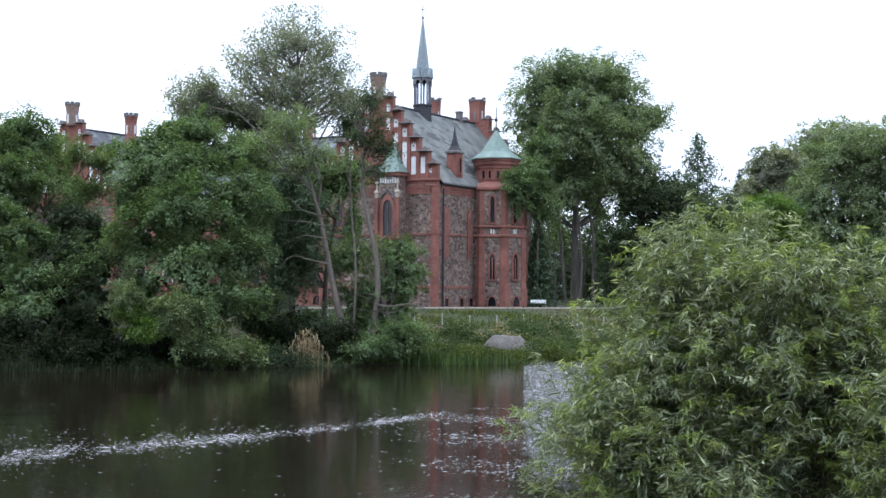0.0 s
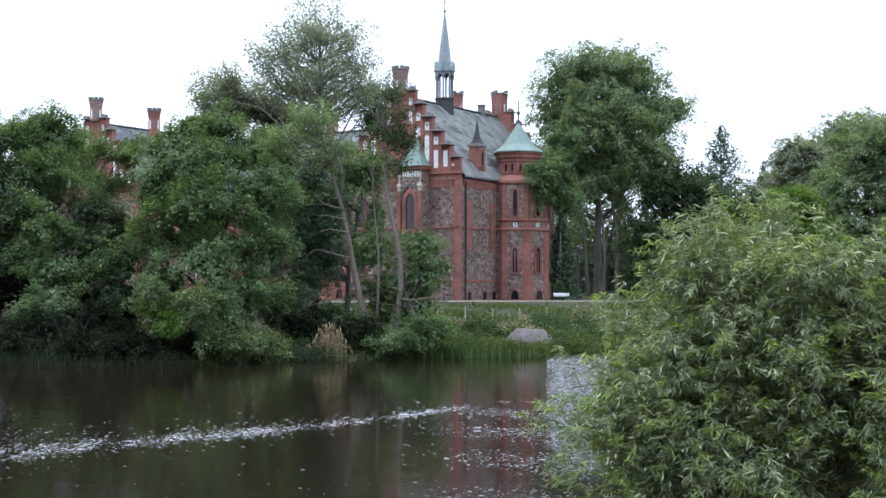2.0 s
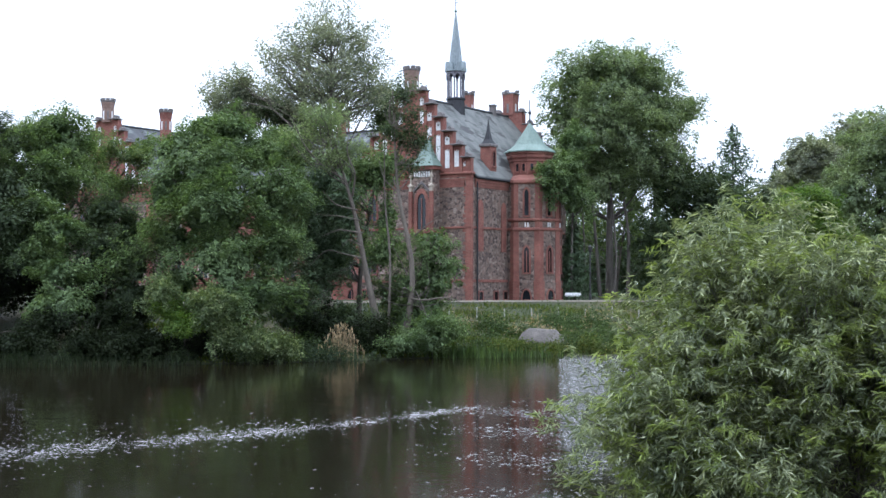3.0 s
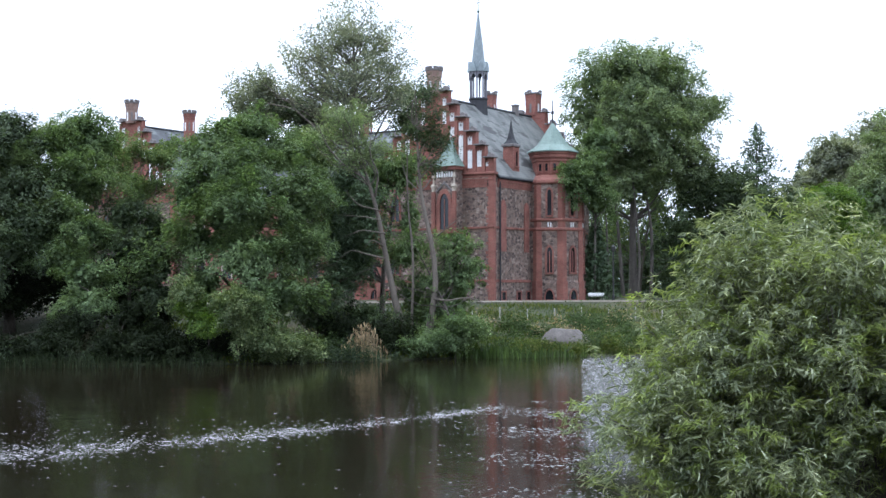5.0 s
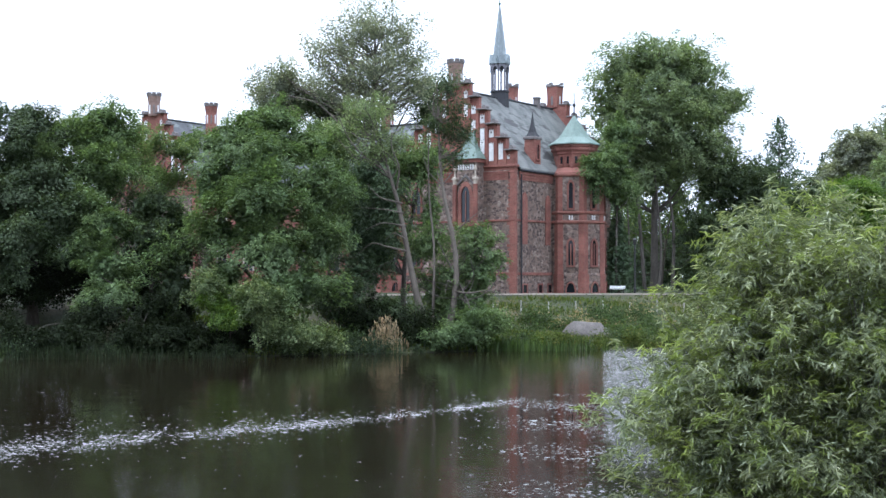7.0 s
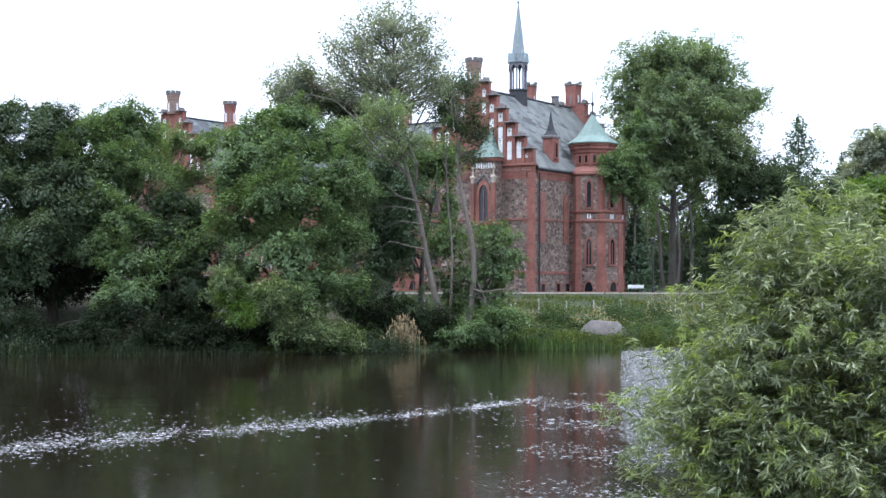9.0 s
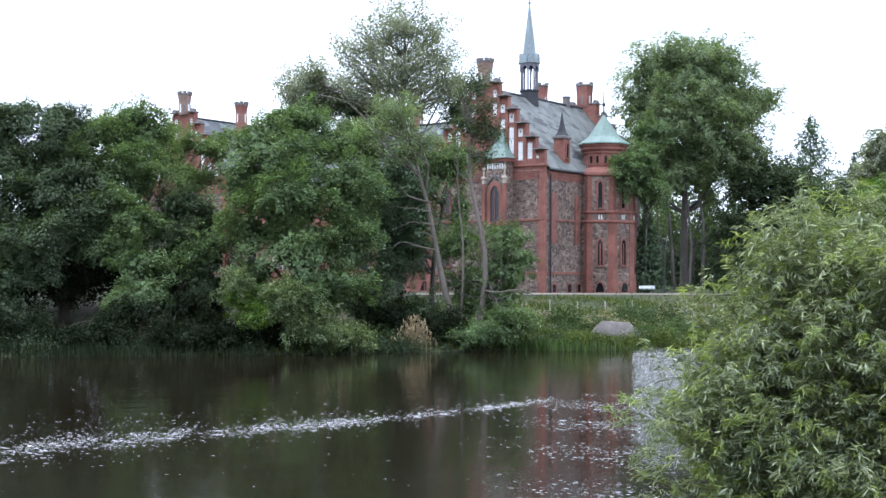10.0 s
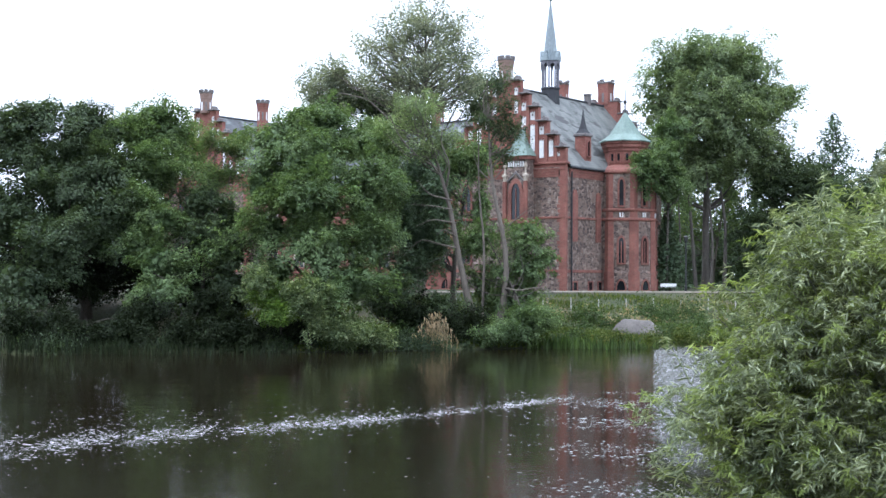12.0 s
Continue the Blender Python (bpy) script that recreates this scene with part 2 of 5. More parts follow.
# darkened copy of dark_leaf: the undergrowth's shade is put into its colour
LEAF_SHADED = leaf_material("shaded_leaf", (0.012, 0.017, 0.008), (0.025, 0.034, 0.018), (0.034, 0.048, 0.024), glow=0.2, gloss=0.08)
LEAF_ASPEN = leaf_material("aspen_leaf", (0.141, 0.155, 0.128), (0.272, 0.296, 0.245), (0.436, 0.451, 0.399), glow=0.45, gloss=0.5)
LEAF_LIME = leaf_material("lime_leaf", (0.124, 0.153, 0.091), (0.231, 0.294, 0.172), (0.319, 0.402, 0.237))
LEAF_GREY = leaf_material("sallow_leaf", (0.070, 0.109, 0.046), (0.150, 0.202, 0.088), (0.228, 0.273, 0.122))
LEAF_SALLOW = leaf_material("sallow_bush_leaf", (0.085, 0.118, 0.058), (0.175, 0.225, 0.112), (0.270, 0.320, 0.170))
LEAF_BRIGHT = leaf_material("young_leaf", (0.059, 0.110, 0.019), (0.122, 0.197, 0.036), (0.186, 0.259, 0.048))
LEAF_CONIFER = leaf_material("fir_needles", (0.060, 0.087, 0.052), (0.109, 0.163, 0.095), (0.144, 0.213, 0.124), glow=0.15)
LEAF_WILLOW = leaf_material("willow_leaf", (0.108, 0.130, 0.076), (0.269, 0.305, 0.191), (0.526, 0.562, 0.431), glow=0.35, rough=0.5, gloss=0.35, patches=2.2)
LEAF_WILLOW_TIP = leaf_material("willow_shoot_leaf", (0.159, 0.200, 0.063), (0.260, 0.317, 0.103), (0.350, 0.416, 0.149), glow=0.4, patches=2.2)
REED_GREEN = leaf_material("reed_blade", (0.035, 0.056, 0.016), (0.074, 0.116, 0.035), (0.099, 0.155, 0.047), glow=0.3)
REED_DRY = leaf_material("dry_reed_plume", (0.26, 0.19, 0.115), (0.44, 0.34, 0.22), (0.55, 0.44, 0.30), glow=0.3)
GRASS_BLADE = leaf_material("grass_blade", (0.044, 0.071, 0.012), (0.105, 0.137, 0.024), (0.202, 0.174, 0.053), glow=0.35)


# ---- mesh helpers ----
def link(name, mesh, mat, parent=None, label=""):
    mesh.materials.append(mat)
    ob = new(name, mesh)
    ob.parent = parent
    return tagged(ob, label)


def part(name, bm, mat, parent=None, label="", smooth=False):
    bmesh.ops.recalc_face_normals(bm, faces=bm.faces[:])
    me = bpy.data.meshes.new(name)
    bm.to_mesh(me)
    bm.free()
    if smooth:
        me.shade_smooth()
    return link(name, me, mat, parent, label)


def raw(name, verts, faces, mat, parent=None, label="", smooth=False):
    """A mesh from arrays; faces all with the same number of corners."""
    verts, faces = np.asarray(verts, dtype=np.float32), np.asarray(faces, dtype=np.int32)
    k = faces.shape[1]
    me = bpy.data.meshes.new(name)
    me.vertices.add(len(verts))
    me.vertices.foreach_set("co", verts.ravel())
    me.loops.add(faces.size)
    me.loops.foreach_set("vertex_index", faces.ravel())
    me.polygons.add(len(faces))
    me.polygons.foreach_set("loop_start", np.arange(0, faces.size, k, dtype=np.int32))
    me.update(calc_edges=True)
    if smooth:
        me.shade_smooth()
    return link(name, me, mat, parent, label)


def empty(name, m, label, category, group="", kind=""):
    ob = new(name)
    ob.matrix_world = m
    ob.empty_display_size = 0.2
    return tagged(ob, label, category, group, kind)


def box(bm, x0, x1, y0, y1, z0, z1, bevel=0.0):
    r = bmesh.ops.create_cube(bm, size=1, matrix=Matrix.LocRotScale(((x0 + x1) / 2, (y0 + y1) / 2, (z0 + z1) / 2), None, (abs(x1 - x0), abs(y1 - y0), abs(z1 - z0))))
    if bevel:
        edges = list({e for v in r["verts"] for e in v.link_edges})
        bmesh.ops.bevel(bm, geom=edges, offset=bevel, segments=1, affect="EDGES")
    return bm


def boxed(*args, bevel=0.0):
    return box(bmesh.new(), *args, bevel=bevel)


def prism(bm, outline, axis, lo, hi):
    """A flat outline of (u, v) drawn out between lo and hi along axis: 'y' takes (x, z), 'x' takes (y, z), 'z' takes (x, y)."""
    put = {"y": lambda u, v, w: (u, w, v), "x": lambda u, v, w: (w, u, v), "z": lambda u, v, w: (u, v, w)}[axis]
    a = [bm.verts.new(put(u, v, lo)) for u, v in outline]
    b = [bm.verts.new(put(u, v, hi)) for u, v in outline]
    bm.faces.new(a), bm.faces.new(b[::-1])
    for i in range(len(a)):
        j = (i + 1) % len(a)
        bm.faces.new((a[i], b[i], b[j], a[j]))
    return bm


def stack(bm, cx, cy, rings, sides=8, turn=0.0):
    """A many-sided body from rings of (radius, height)."""
    loops = []
    for r, z in rings:
        loops.append([bm.verts.new((cx + r * math.cos(turn + 2 * math.pi * i / sides), cy + r * math.sin(turn + 2 * math.pi * i / sides), z)) for i in range(sides)])
    for p, q in zip(loops, loops[1:]):
        for i in range(sides):
            j = (i + 1) % sides
            bm.faces.new((p[i], p[j], q[j], q[i]))
    bm.faces.new(loops[0][::-1]), bm.faces.new(loops[-1])
    return bm


def tube_arrays(points, radii, sides=7):
    """Vertices and faces of a tapered round limb along points."""
    pts = np.asarray(points, dtype=float)
    d = np.gradient(pts, axis=0)
    d /= np.linalg.norm(d, axis=1)[:, None] + 1e-9
    ref = np.where(np.abs(d[:, 2:3]) > 0.9, [[1.0, 0, 0]], [[0, 0, 1.0]])
    u = np.cross(d, ref)
    u /= np.linalg.norm(u, axis=1)[:, None] + 1e-9
    v = np.cross(d, u)
    a = np.arange(sides) * 2 * np.pi / sides
    verts = pts[:, None] + np.asarray(radii)[:, None, None] * (np.cos(a)[None, :, None] * u[:, None] + np.sin(a)[None, :, None] * v[:, None])
    i, j = np.meshgrid(np.arange(len(pts) - 1), np.arange(sides), indexing="ij")
    k = (j + 1) % sides
    faces = np.stack([i * sides + j, i * sides + k, (i + 1) * sides + k, (i + 1) * sides + j], -1).reshape(-1, 4)
    return verts.reshape(-1, 3), faces


def join_arrays(parts):
    vs, fs, n = [], [], 0
    for v, f in parts:
        vs.append(v), fs.append(f + n)
        n += len(v)
    return np.concatenate(vs), np.concatenate(fs)


def leaf_arrays(rng, centres, normals, length, width, droop=0.0, spread=0.6, axis=None):
    """Folded leaf blades, two triangles each, facing roughly along normals."""
    n = len(centres)
    nn = normals + rng.normal(0, spread, (n, 3))
    nn /= np.linalg.norm(nn, axis=1)[:, None] + 1e-9
    ax = rng.normal(0, 1, (n, 3)) if axis is None else axis + rng.normal(0, 0.35, (n, 3))
    ax[:, 2] -= droop
    ax -= (ax * nn).sum(1)[:, None] * nn
    ax /= np.linalg.norm(ax, axis=1)[:, None] + 1e-9
    side = np.cross(nn, ax)
    ln = (length * rng.uniform(0.6, 1.35, n))[:, None]
    wd = (width * rng.uniform(0.65, 1.3, n))[:, None]
    base, tip = centres - ax * ln * 0.5, centres + ax * ln * 0.5 - nn * ln * 0.12
    mid = centres + ax * ln * rng.uniform(-0.1, 0.12, (n, 1))
    left, right = mid + side * wd * 0.5 + nn * wd * 0.16, mid - side * wd * 0.5 + nn * wd * 0.16
    verts = np.stack([base, left, tip, right], 1).reshape(-1, 3)
    o = np.arange(n)[:, None] * 4
    return verts, np.concatenate([np.stack([o + 0, o + 2, o + 1], -1).reshape(-1, 3), np.stack([o + 0, o + 3, o + 2], -1).reshape(-1, 3)])


def crown_points(rng, blobs, clumps, leaves, clump_size=0.9, shell=0.55, rise=0.0, flat=0.17):
    """Leaf places, outward normals, bough middles and leaf directions: drooping fan-shaped boughs crowd the outer part of each blob (x, y, z, rx, rz)."""
    vol = np.array([b[3] ** 1.6 * b[4] ** 0.8 for b in blobs])
    counts = np.maximum(3, (clumps * vol / vol.sum()).astype(int))
    cs, out = [], []
    for (x, y, z, rx, rz), c in zip(blobs, counts):
        d = rng.normal(0, 1, (c, 3))
        d[:, 2] = np.where((d[:, 2] < 0) & (rng.random(c) < 0.45), -d[:, 2], d[:, 2])
        d /= np.linalg.norm(d, axis=1)[:, None]
        r = rng.uniform(shell, 1.0, (c, 1)) ** 0.7 * (1 + 0.09 * rng.normal(0, 1, (c, 1)))
        cs.append(np.array([x, y, z]) + d * r * np.maximum(np.array([rx, rx, rz]) - clump_size * np.array([0.38, 0.38, 0.25]), 0.3 * rx))
        out.append(d)
    cs, out = np.concatenate(cs), np.concatenate(out)
    size = clump_size * rng.lognormal(0, 0.33, len(cs))
    axis = out * [1, 1, 0.35] + rng.normal(0, 0.35, out.shape) + [0, 0, rise]
    axis /= np.linalg.norm(axis, axis=1)[:, None]
    side = np.cross(axis, [0, 0, 1.0]) + rng.normal(0, 0.2, out.shape)
    side /= np.linalg.norm(side, axis=1)[:, None]
    up = np.cross(side, axis)
    k = rng.choice(len(cs), leaves, p=size ** 2 / (size ** 2).sum())
    t = rng.uniform(0, 1, leaves) ** 0.8
    fan = np.sin(np.pi * np.clip(t, 0.06, 0.97)) ** 0.7
    q = size[k]
    lat = rng.normal(0, 0.42, leaves) * fan
    lift = rng.normal(0, flat, leaves) - 0.30 * (t - 0.35) ** 2 - 0.35 * lat ** 2
    p = cs[k] + axis[k] * ((t - 0.5) * 2.1 * q)[:, None] + side[k] * (lat * q)[:, None] + up[k] * (lift * q)[:, None]
    p[:, 2] -= (1 - rise) * 0.25 * q * t ** 2
    return p, up[k] * 0.9 + out[k] * 0.45 + [0, 0, 0.25], cs, axis[k] * 0.7 + side[k] * (lat * 1.2)[:, None]


def limb(rng, a, b, r0, r1, bend=0.12, steps=6, sides=6):
    a, b = np.asarray(a, float), np.asarray(b, float)
    t = np.linspace(0, 1, steps)[:, None]
    off = rng.normal(0, 1, 3) * np.linalg.norm(b - a) * bend
    pts = a + (b - a) * t + off * np.sin(np.pi * t) + rng.normal(0, 0.02, (steps, 3)) * np.linalg.norm(b - a) * np.sin(np.pi * t)
    return tube_arrays(pts, np.linspace(r0, r1, steps), sides)


def tree(name, seed, base, blobs, leaf_mat, bark, label, category, trunk=None, r0=0.3, clumps=120, leaves=16000, leaf=0.32, clump_size=0.9,
         shell=0.55, twigs=26, group="", width=0.62, droop=0.2, extra=(), fill=0.11, rise=0.0, flat=0.17, spread=0.5):
    """A tapered trunk with limbs into the crown, and a crown of single leaves in uneven clumps."""
    rng = np.random.default_rng(seed)
    base = (base[0], base[1], float(ground_height(base[0], base[1])))
    ob = empty(name, pose(*base), label, category, group)
    base = np.array(base, float)
    local = [(x - base[0], y - base[1], z - base[2], rx, rz) for x, y, z, rx, rz in blobs]
    leaf, leaves, clump_size = leaf * 0.71, int(leaves * 1.36), clump_size * 0.95
    p, nrm, cs, along = crown_points(rng, local, int(clumps * 2.2), leaves, clump_size, shell, rise, flat)
    top = max(b[2] + b[4] * 0.5 for b in local)
    if trunk is None:
        hi = max(local, key=lambda b: b[2])
        trunk = [(0, 0, -0.4), (hi[0] * 0.15 + rng.normal(0, 0.15), rng.normal(0, 0.15), top * 0.35), (hi[0] * 0.55, hi[1] * 0.5, top * 0.7), (hi[0] * 0.95, hi[1], top)]
    else:
        trunk = [(0, 0, -0.3)] + [(x - base[0], y - base[1], z - base[2]) for x, y, z in trunk if z > base[2] + 0.3]
    k = np.linspace(0, len(trunk) - 1, 14)
    tp = np.stack([np.interp(k, np.arange(len(trunk)), [q[i] for q in trunk]) for i in range(3)], 1)
    for _ in range(2):
        tp[1:-1] = (tp[:-2] + 2 * tp[1:-1] + tp[2:]) / 4
    rad = r0 * (1 - np.linspace(0, 1, 14) ** 0.9 * 0.86)
    rad[0] *= 1.35
    v, f = tube_arrays(tp, rad, 9)
    raw("trunk", v, f, bark, ob, smooth=True)
    woods = []
    for c in cs[rng.choice(len(cs), min(twigs, len(cs)), replace=False)]:
        i = int(np.argmin(np.abs(tp[:, 2] - (c[2] - np.linalg.norm((c - tp[-1])[:2]) * 0.5 - 0.6))))
        i = max(3, min(i, 12))
        woods.append(limb(rng, tp[i], c, rad[i] * 0.5, 0.025, steps=6, sides=5))
    for pts, ra, rb in extra:
        q = np.array(pts, float) - base
        kk = np.linspace(0, len(q) - 1, 12)
        q = np.stack([np.interp(kk, np.arange(len(q)), q[:, i]) for i in range(3)], 1)
        q[1:-1] = (q[:-2] + 2 * q[1:-1] + q[2:]) / 4
        v, f = tube_arrays(q, np.linspace(ra, rb, 12), 6)
        raw("limb", v, f, bark, ob, smooth=True)
    if woods:
        v, f = join_arrays(woods)
        tagged(raw("branchwork", v, f, bark, ob, smooth=True), kind="stuff")
    parts = [leaf_arrays(rng, p, nrm, leaf, leaf * width, droop=droop, spread=spread, axis=along)]
    # oversized inner leaves, added to block light and close sky gaps
    k = int(leaves * fill)
    if k:
        vol = np.array([q[3] ** 2 * q[4] for q in local])
        q = np.array(local)[rng.choice(len(local), k, p=vol / vol.sum())]
        d = rng.normal(0, 1, (k, 3))
        d *= (rng.uniform(0, 1, (k, 1)) ** 0.45 * 0.68) / np.linalg.norm(d, axis=1)[:, None]
        parts.append(leaf_arrays(rng, q[:, :3] + d * q[:, [3, 3, 4]], d + np.array([0, 0, 0.5]), leaf * 2.1, leaf * 1.5, droop=droop))
    v, f = join_arrays(parts)
    tagged(raw("crown", v, f, leaf_mat, ob), kind="stuff")
    return ob


# ---- ground and river ----
BANK = ([-1500, -60, -28, -20, -11, -2, 5, 13, 25, 60, 1500], [86, 84, 85.5, 88, 90, 94.5, 98.5, 100.5, 102, 106, 110])
RISE = ([-400, -30, -6, 0, 0.7, 3, 8, 18, 23, 25, 3000], [-2, -2, -1.2, -0.05, 0.25, 0.55, 1.25, 2.75, 3.55, 3.77, 3.79])
NEAR = ([-3000, 4, 9, 18, 22, 30, 50], [3.4, 3.4, 2.4, 0.5, 0.0, -1.5, -2.0])


def ground_height(x, y):
    d = y - np.interp(x, *BANK)
    far, near = np.interp(d, *RISE), np.interp(y, *NEAR)
    return np.where(y < 45, near, far)


def build_ground():
    xs = np.concatenate([np.linspace(-1500, -70, 12), np.linspace(-65, 65, 131), np.linspace(70, 1500, 12)])
    ys = np.concatenate([np.linspace(-1000, -20, 10), np.linspace(-15, 30, 40), np.linspace(35, 75, 9), np.linspace(78, 130, 105), np.linspace(133, 220, 25), np.linspace(240, 3500, 14)])
    gx, gy = np.meshgrid(xs, ys, indexing="ij")
    gz = ground_height(gx, gy)
    lumps = np.array([[noise.noise((x * 0.35, y * 0.35, 0.0)) for y in ys] for x in xs])
    d = gy - np.interp(gx, *BANK)
    gz = gz + lumps * np.where((d > 0.3) & (d < 20), 0.16, 0.0)
    i, j = np.meshgrid(np.arange(len(xs) - 1), np.arange(len(ys) - 1), indexing="ij")
    m = len(ys)
    faces = np.stack([i * m + j, (i + 1) * m + j, (i + 1) * m + j + 1, i * m + j + 1], -1).reshape(-1, 4)
    ob = raw("ground", np.stack([gx, gy, gz], -1).reshape(-1, 3), faces, GRASS, smooth=True)
    tagged(ob, "grassy river bank rising to the level castle park", "ground", kind="structure")


build_ground()
bm = bmesh.new()
for c in ((-1400, 12), (1400, 12), (1400, 125), (-1400, 125)):
    bm.verts.new((*c, 0))
bm.faces.new(bm.verts)
tagged(part("water", bm, WATER), "dark brown slow river with faint ripples", "river", kind="structure")

# ---- the castle ----
PHI, CORNER = 34.0, (6.01, 130.0, 3.79)
CASTLE = pose(*CORNER, 0, 0, -PHI)
EAVE, RIDGE, STRING = 11.9, 20.2, 6.95


def arch_outline(cx, z0, w, h, steps=5):
    """A pointed arch, open at no side: (u, z) from the lower left, round the head."""
    s = z0 + h - w * 0.9
    pts = [(cx - w / 2, z0), (cx + w / 2, z0), (cx + w / 2, s)]
    for k in range(1, steps):
        a = k / steps
        pts.append((cx + w / 2 * (1 - a ** 1.6), s + w * 0.9 * math.sin(a * math.pi / 2)))
    pts.append((cx, z0 + h))
    for k in range(steps - 1, 0, -1):
        a = k / steps
        pts.append((cx - w / 2 * (1 - a ** 1.6), s + w * 0.9 * math.sin(a * math.pi / 2)))
    pts.append((cx - w / 2, s))
    return pts


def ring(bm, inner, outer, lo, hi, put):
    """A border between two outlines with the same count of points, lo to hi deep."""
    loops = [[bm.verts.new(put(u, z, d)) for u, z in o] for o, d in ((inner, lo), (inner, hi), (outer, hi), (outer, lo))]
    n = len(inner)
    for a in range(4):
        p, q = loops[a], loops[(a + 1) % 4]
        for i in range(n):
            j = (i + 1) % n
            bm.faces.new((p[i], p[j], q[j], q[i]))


def window(parent, put, cx, z0, w, h, trim=0.16, mullions=1, proud=0.12, name="window", head="arch", surround=None):
    """A window on a wall: surround, panes behind it, mullions, sill. put(u, z, depth) gives the place, depth out of the wall."""
    shape = arch_outline if head == "arch" else (lambda c, z, ww, hh: [(c - ww / 2, z), (c + ww / 2, z), (c + ww / 2, z + hh), (c - ww / 2, z + hh)])
    inner, outer = shape(cx, z0, w, h), shape(cx, z0 - 0.02, w + 2 * trim, h + trim * 1.2)
    bm = bmesh.new()
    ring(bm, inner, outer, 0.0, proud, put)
    win = part(name, bm, surround or BRICK, parent)
    bm = bmesh.new()
    bm.faces.new([bm.verts.new(put(u, z, 0.012)) for u, z in inner])
    part("pane", bm, GLASS, win, "dark leaded glass")
    for k in range(mullions):
        u = cx - w / 2 + w * (k + 1) / (mullions + 1)
        bm = bmesh.new()
        pts = [put(u + du, z, d) for d in (0.014, 0.07) for du, z in ((-0.045, z0), (0.045, z0), (0.045, z0 + h * 0.86), (-0.045, z0 + h * 0.86))]
        vs = [bm.verts.new(p) for p in pts]
        for f in ((0, 1, 2, 3), (7, 6, 5, 4), (0, 4, 5, 1), (1, 5, 6, 2), (2, 6, 7, 3), (3, 7, 4, 0)):
            bm.faces.new([vs[i] for i in f])
        part("mullion", bm, BRICK, win)
    bm = bmesh.new()
    pts = [put(cx + du, z, d) for d in (0.0, proud + 0.07) for du, z in ((-w / 2 - trim, z0 - 0.16), (w / 2 + trim, z0 - 0.16), (w / 2 + trim, z0 - 0.03), (-w / 2 - trim, z0 - 0.03))]
    vs = [bm.verts.new(p) for p in pts]
    for f in ((0, 1, 2, 3), (7, 6, 5, 4), (0, 4, 5, 1), (1, 5, 6, 2), (2, 6, 7, 3), (3, 7, 4, 0)):
        bm.faces.new([vs[i] for i in f])
    part("sill", bm, BRICK, win)
    return win


def on_front(y=0.0):
    return lambda u, z, d: (u, y - d, z)


def on_side(x=0.0):
    return lambda u, z, d: (x + d, u, z)


def chimney(parent, cx, cy, z0, z1, r=0.62, sides=8, slots=True, mat=None):
    """Brick stack with a corbelled head, a dark coping and a battlement of small blocks."""
    t = math.pi / sides
    w = 1.07 if sides == 4 else 1.15   # how far the head stands out
    bm = stack(bmesh.new(), cx, cy, [(r, z0), (r, z1 - 1.15), (r * (w + 1) / 2, z1 - 1.0), (r * (w + 1) / 2, z1 - 0.85), (r * w, z1 - 0.62), (r * w, z1 - 0.42)], sides, t)
    ob = part("chimney", bm, mat or BRICK, parent)
    part("coping", stack(bmesh.new(), cx, cy, [(r * w, z1 - 0.42), (r * w * 1.1, z1 - 0.38), (r * w * 1.1, z1 - 0.25), (r * w * 0.95, z1 - 0.2)], sides, t), CAPSTONE, ob)
    for i in range(sides):
        a = 2 * math.pi * i / sides
        m = Matrix.Translation((cx + r * 0.9 * w * math.cos(a), cy + r * 0.9 * w * math.sin(a), z1 - 0.09)) @ Matrix.Rotation(a, 4, "Z") @ Matrix.Diagonal((0.26, 0.42, 0.24, 1))
        bm = bmesh.new()
        bmesh.ops.create_cube(bm, size=1, matrix=m)
        part("merlon", bm, CAPSTONE, ob)
    if slots:
        for i in range(sides):
            a = 2 * math.pi * (i + 0.5) / sides + t
            bm = bmesh.new()
            m = Matrix.Translation((cx + (r * math.cos(t) + 0.015) * math.cos(a), cy + (r * math.cos(t) + 0.015) * math.sin(a), z1 - 1.95)) @ Matrix.Rotation(a, 4, "Z") @ Matrix.Diagonal((0.05, r * 0.28, 1.0, 1))
            bmesh.ops.create_cube(bm, size=1, matrix=m)
            part("flue_slot", bm, WHITE if i % 2 else CAPSTONE, ob)
    return ob


STEPS = [(0.0, 13.75), (-0.95, 15.0), (-2.0, 16.4), (-3.1, 17.85), (-4.15, 19.2), (-5.15, 20.6)]   # outer edge and top of each step


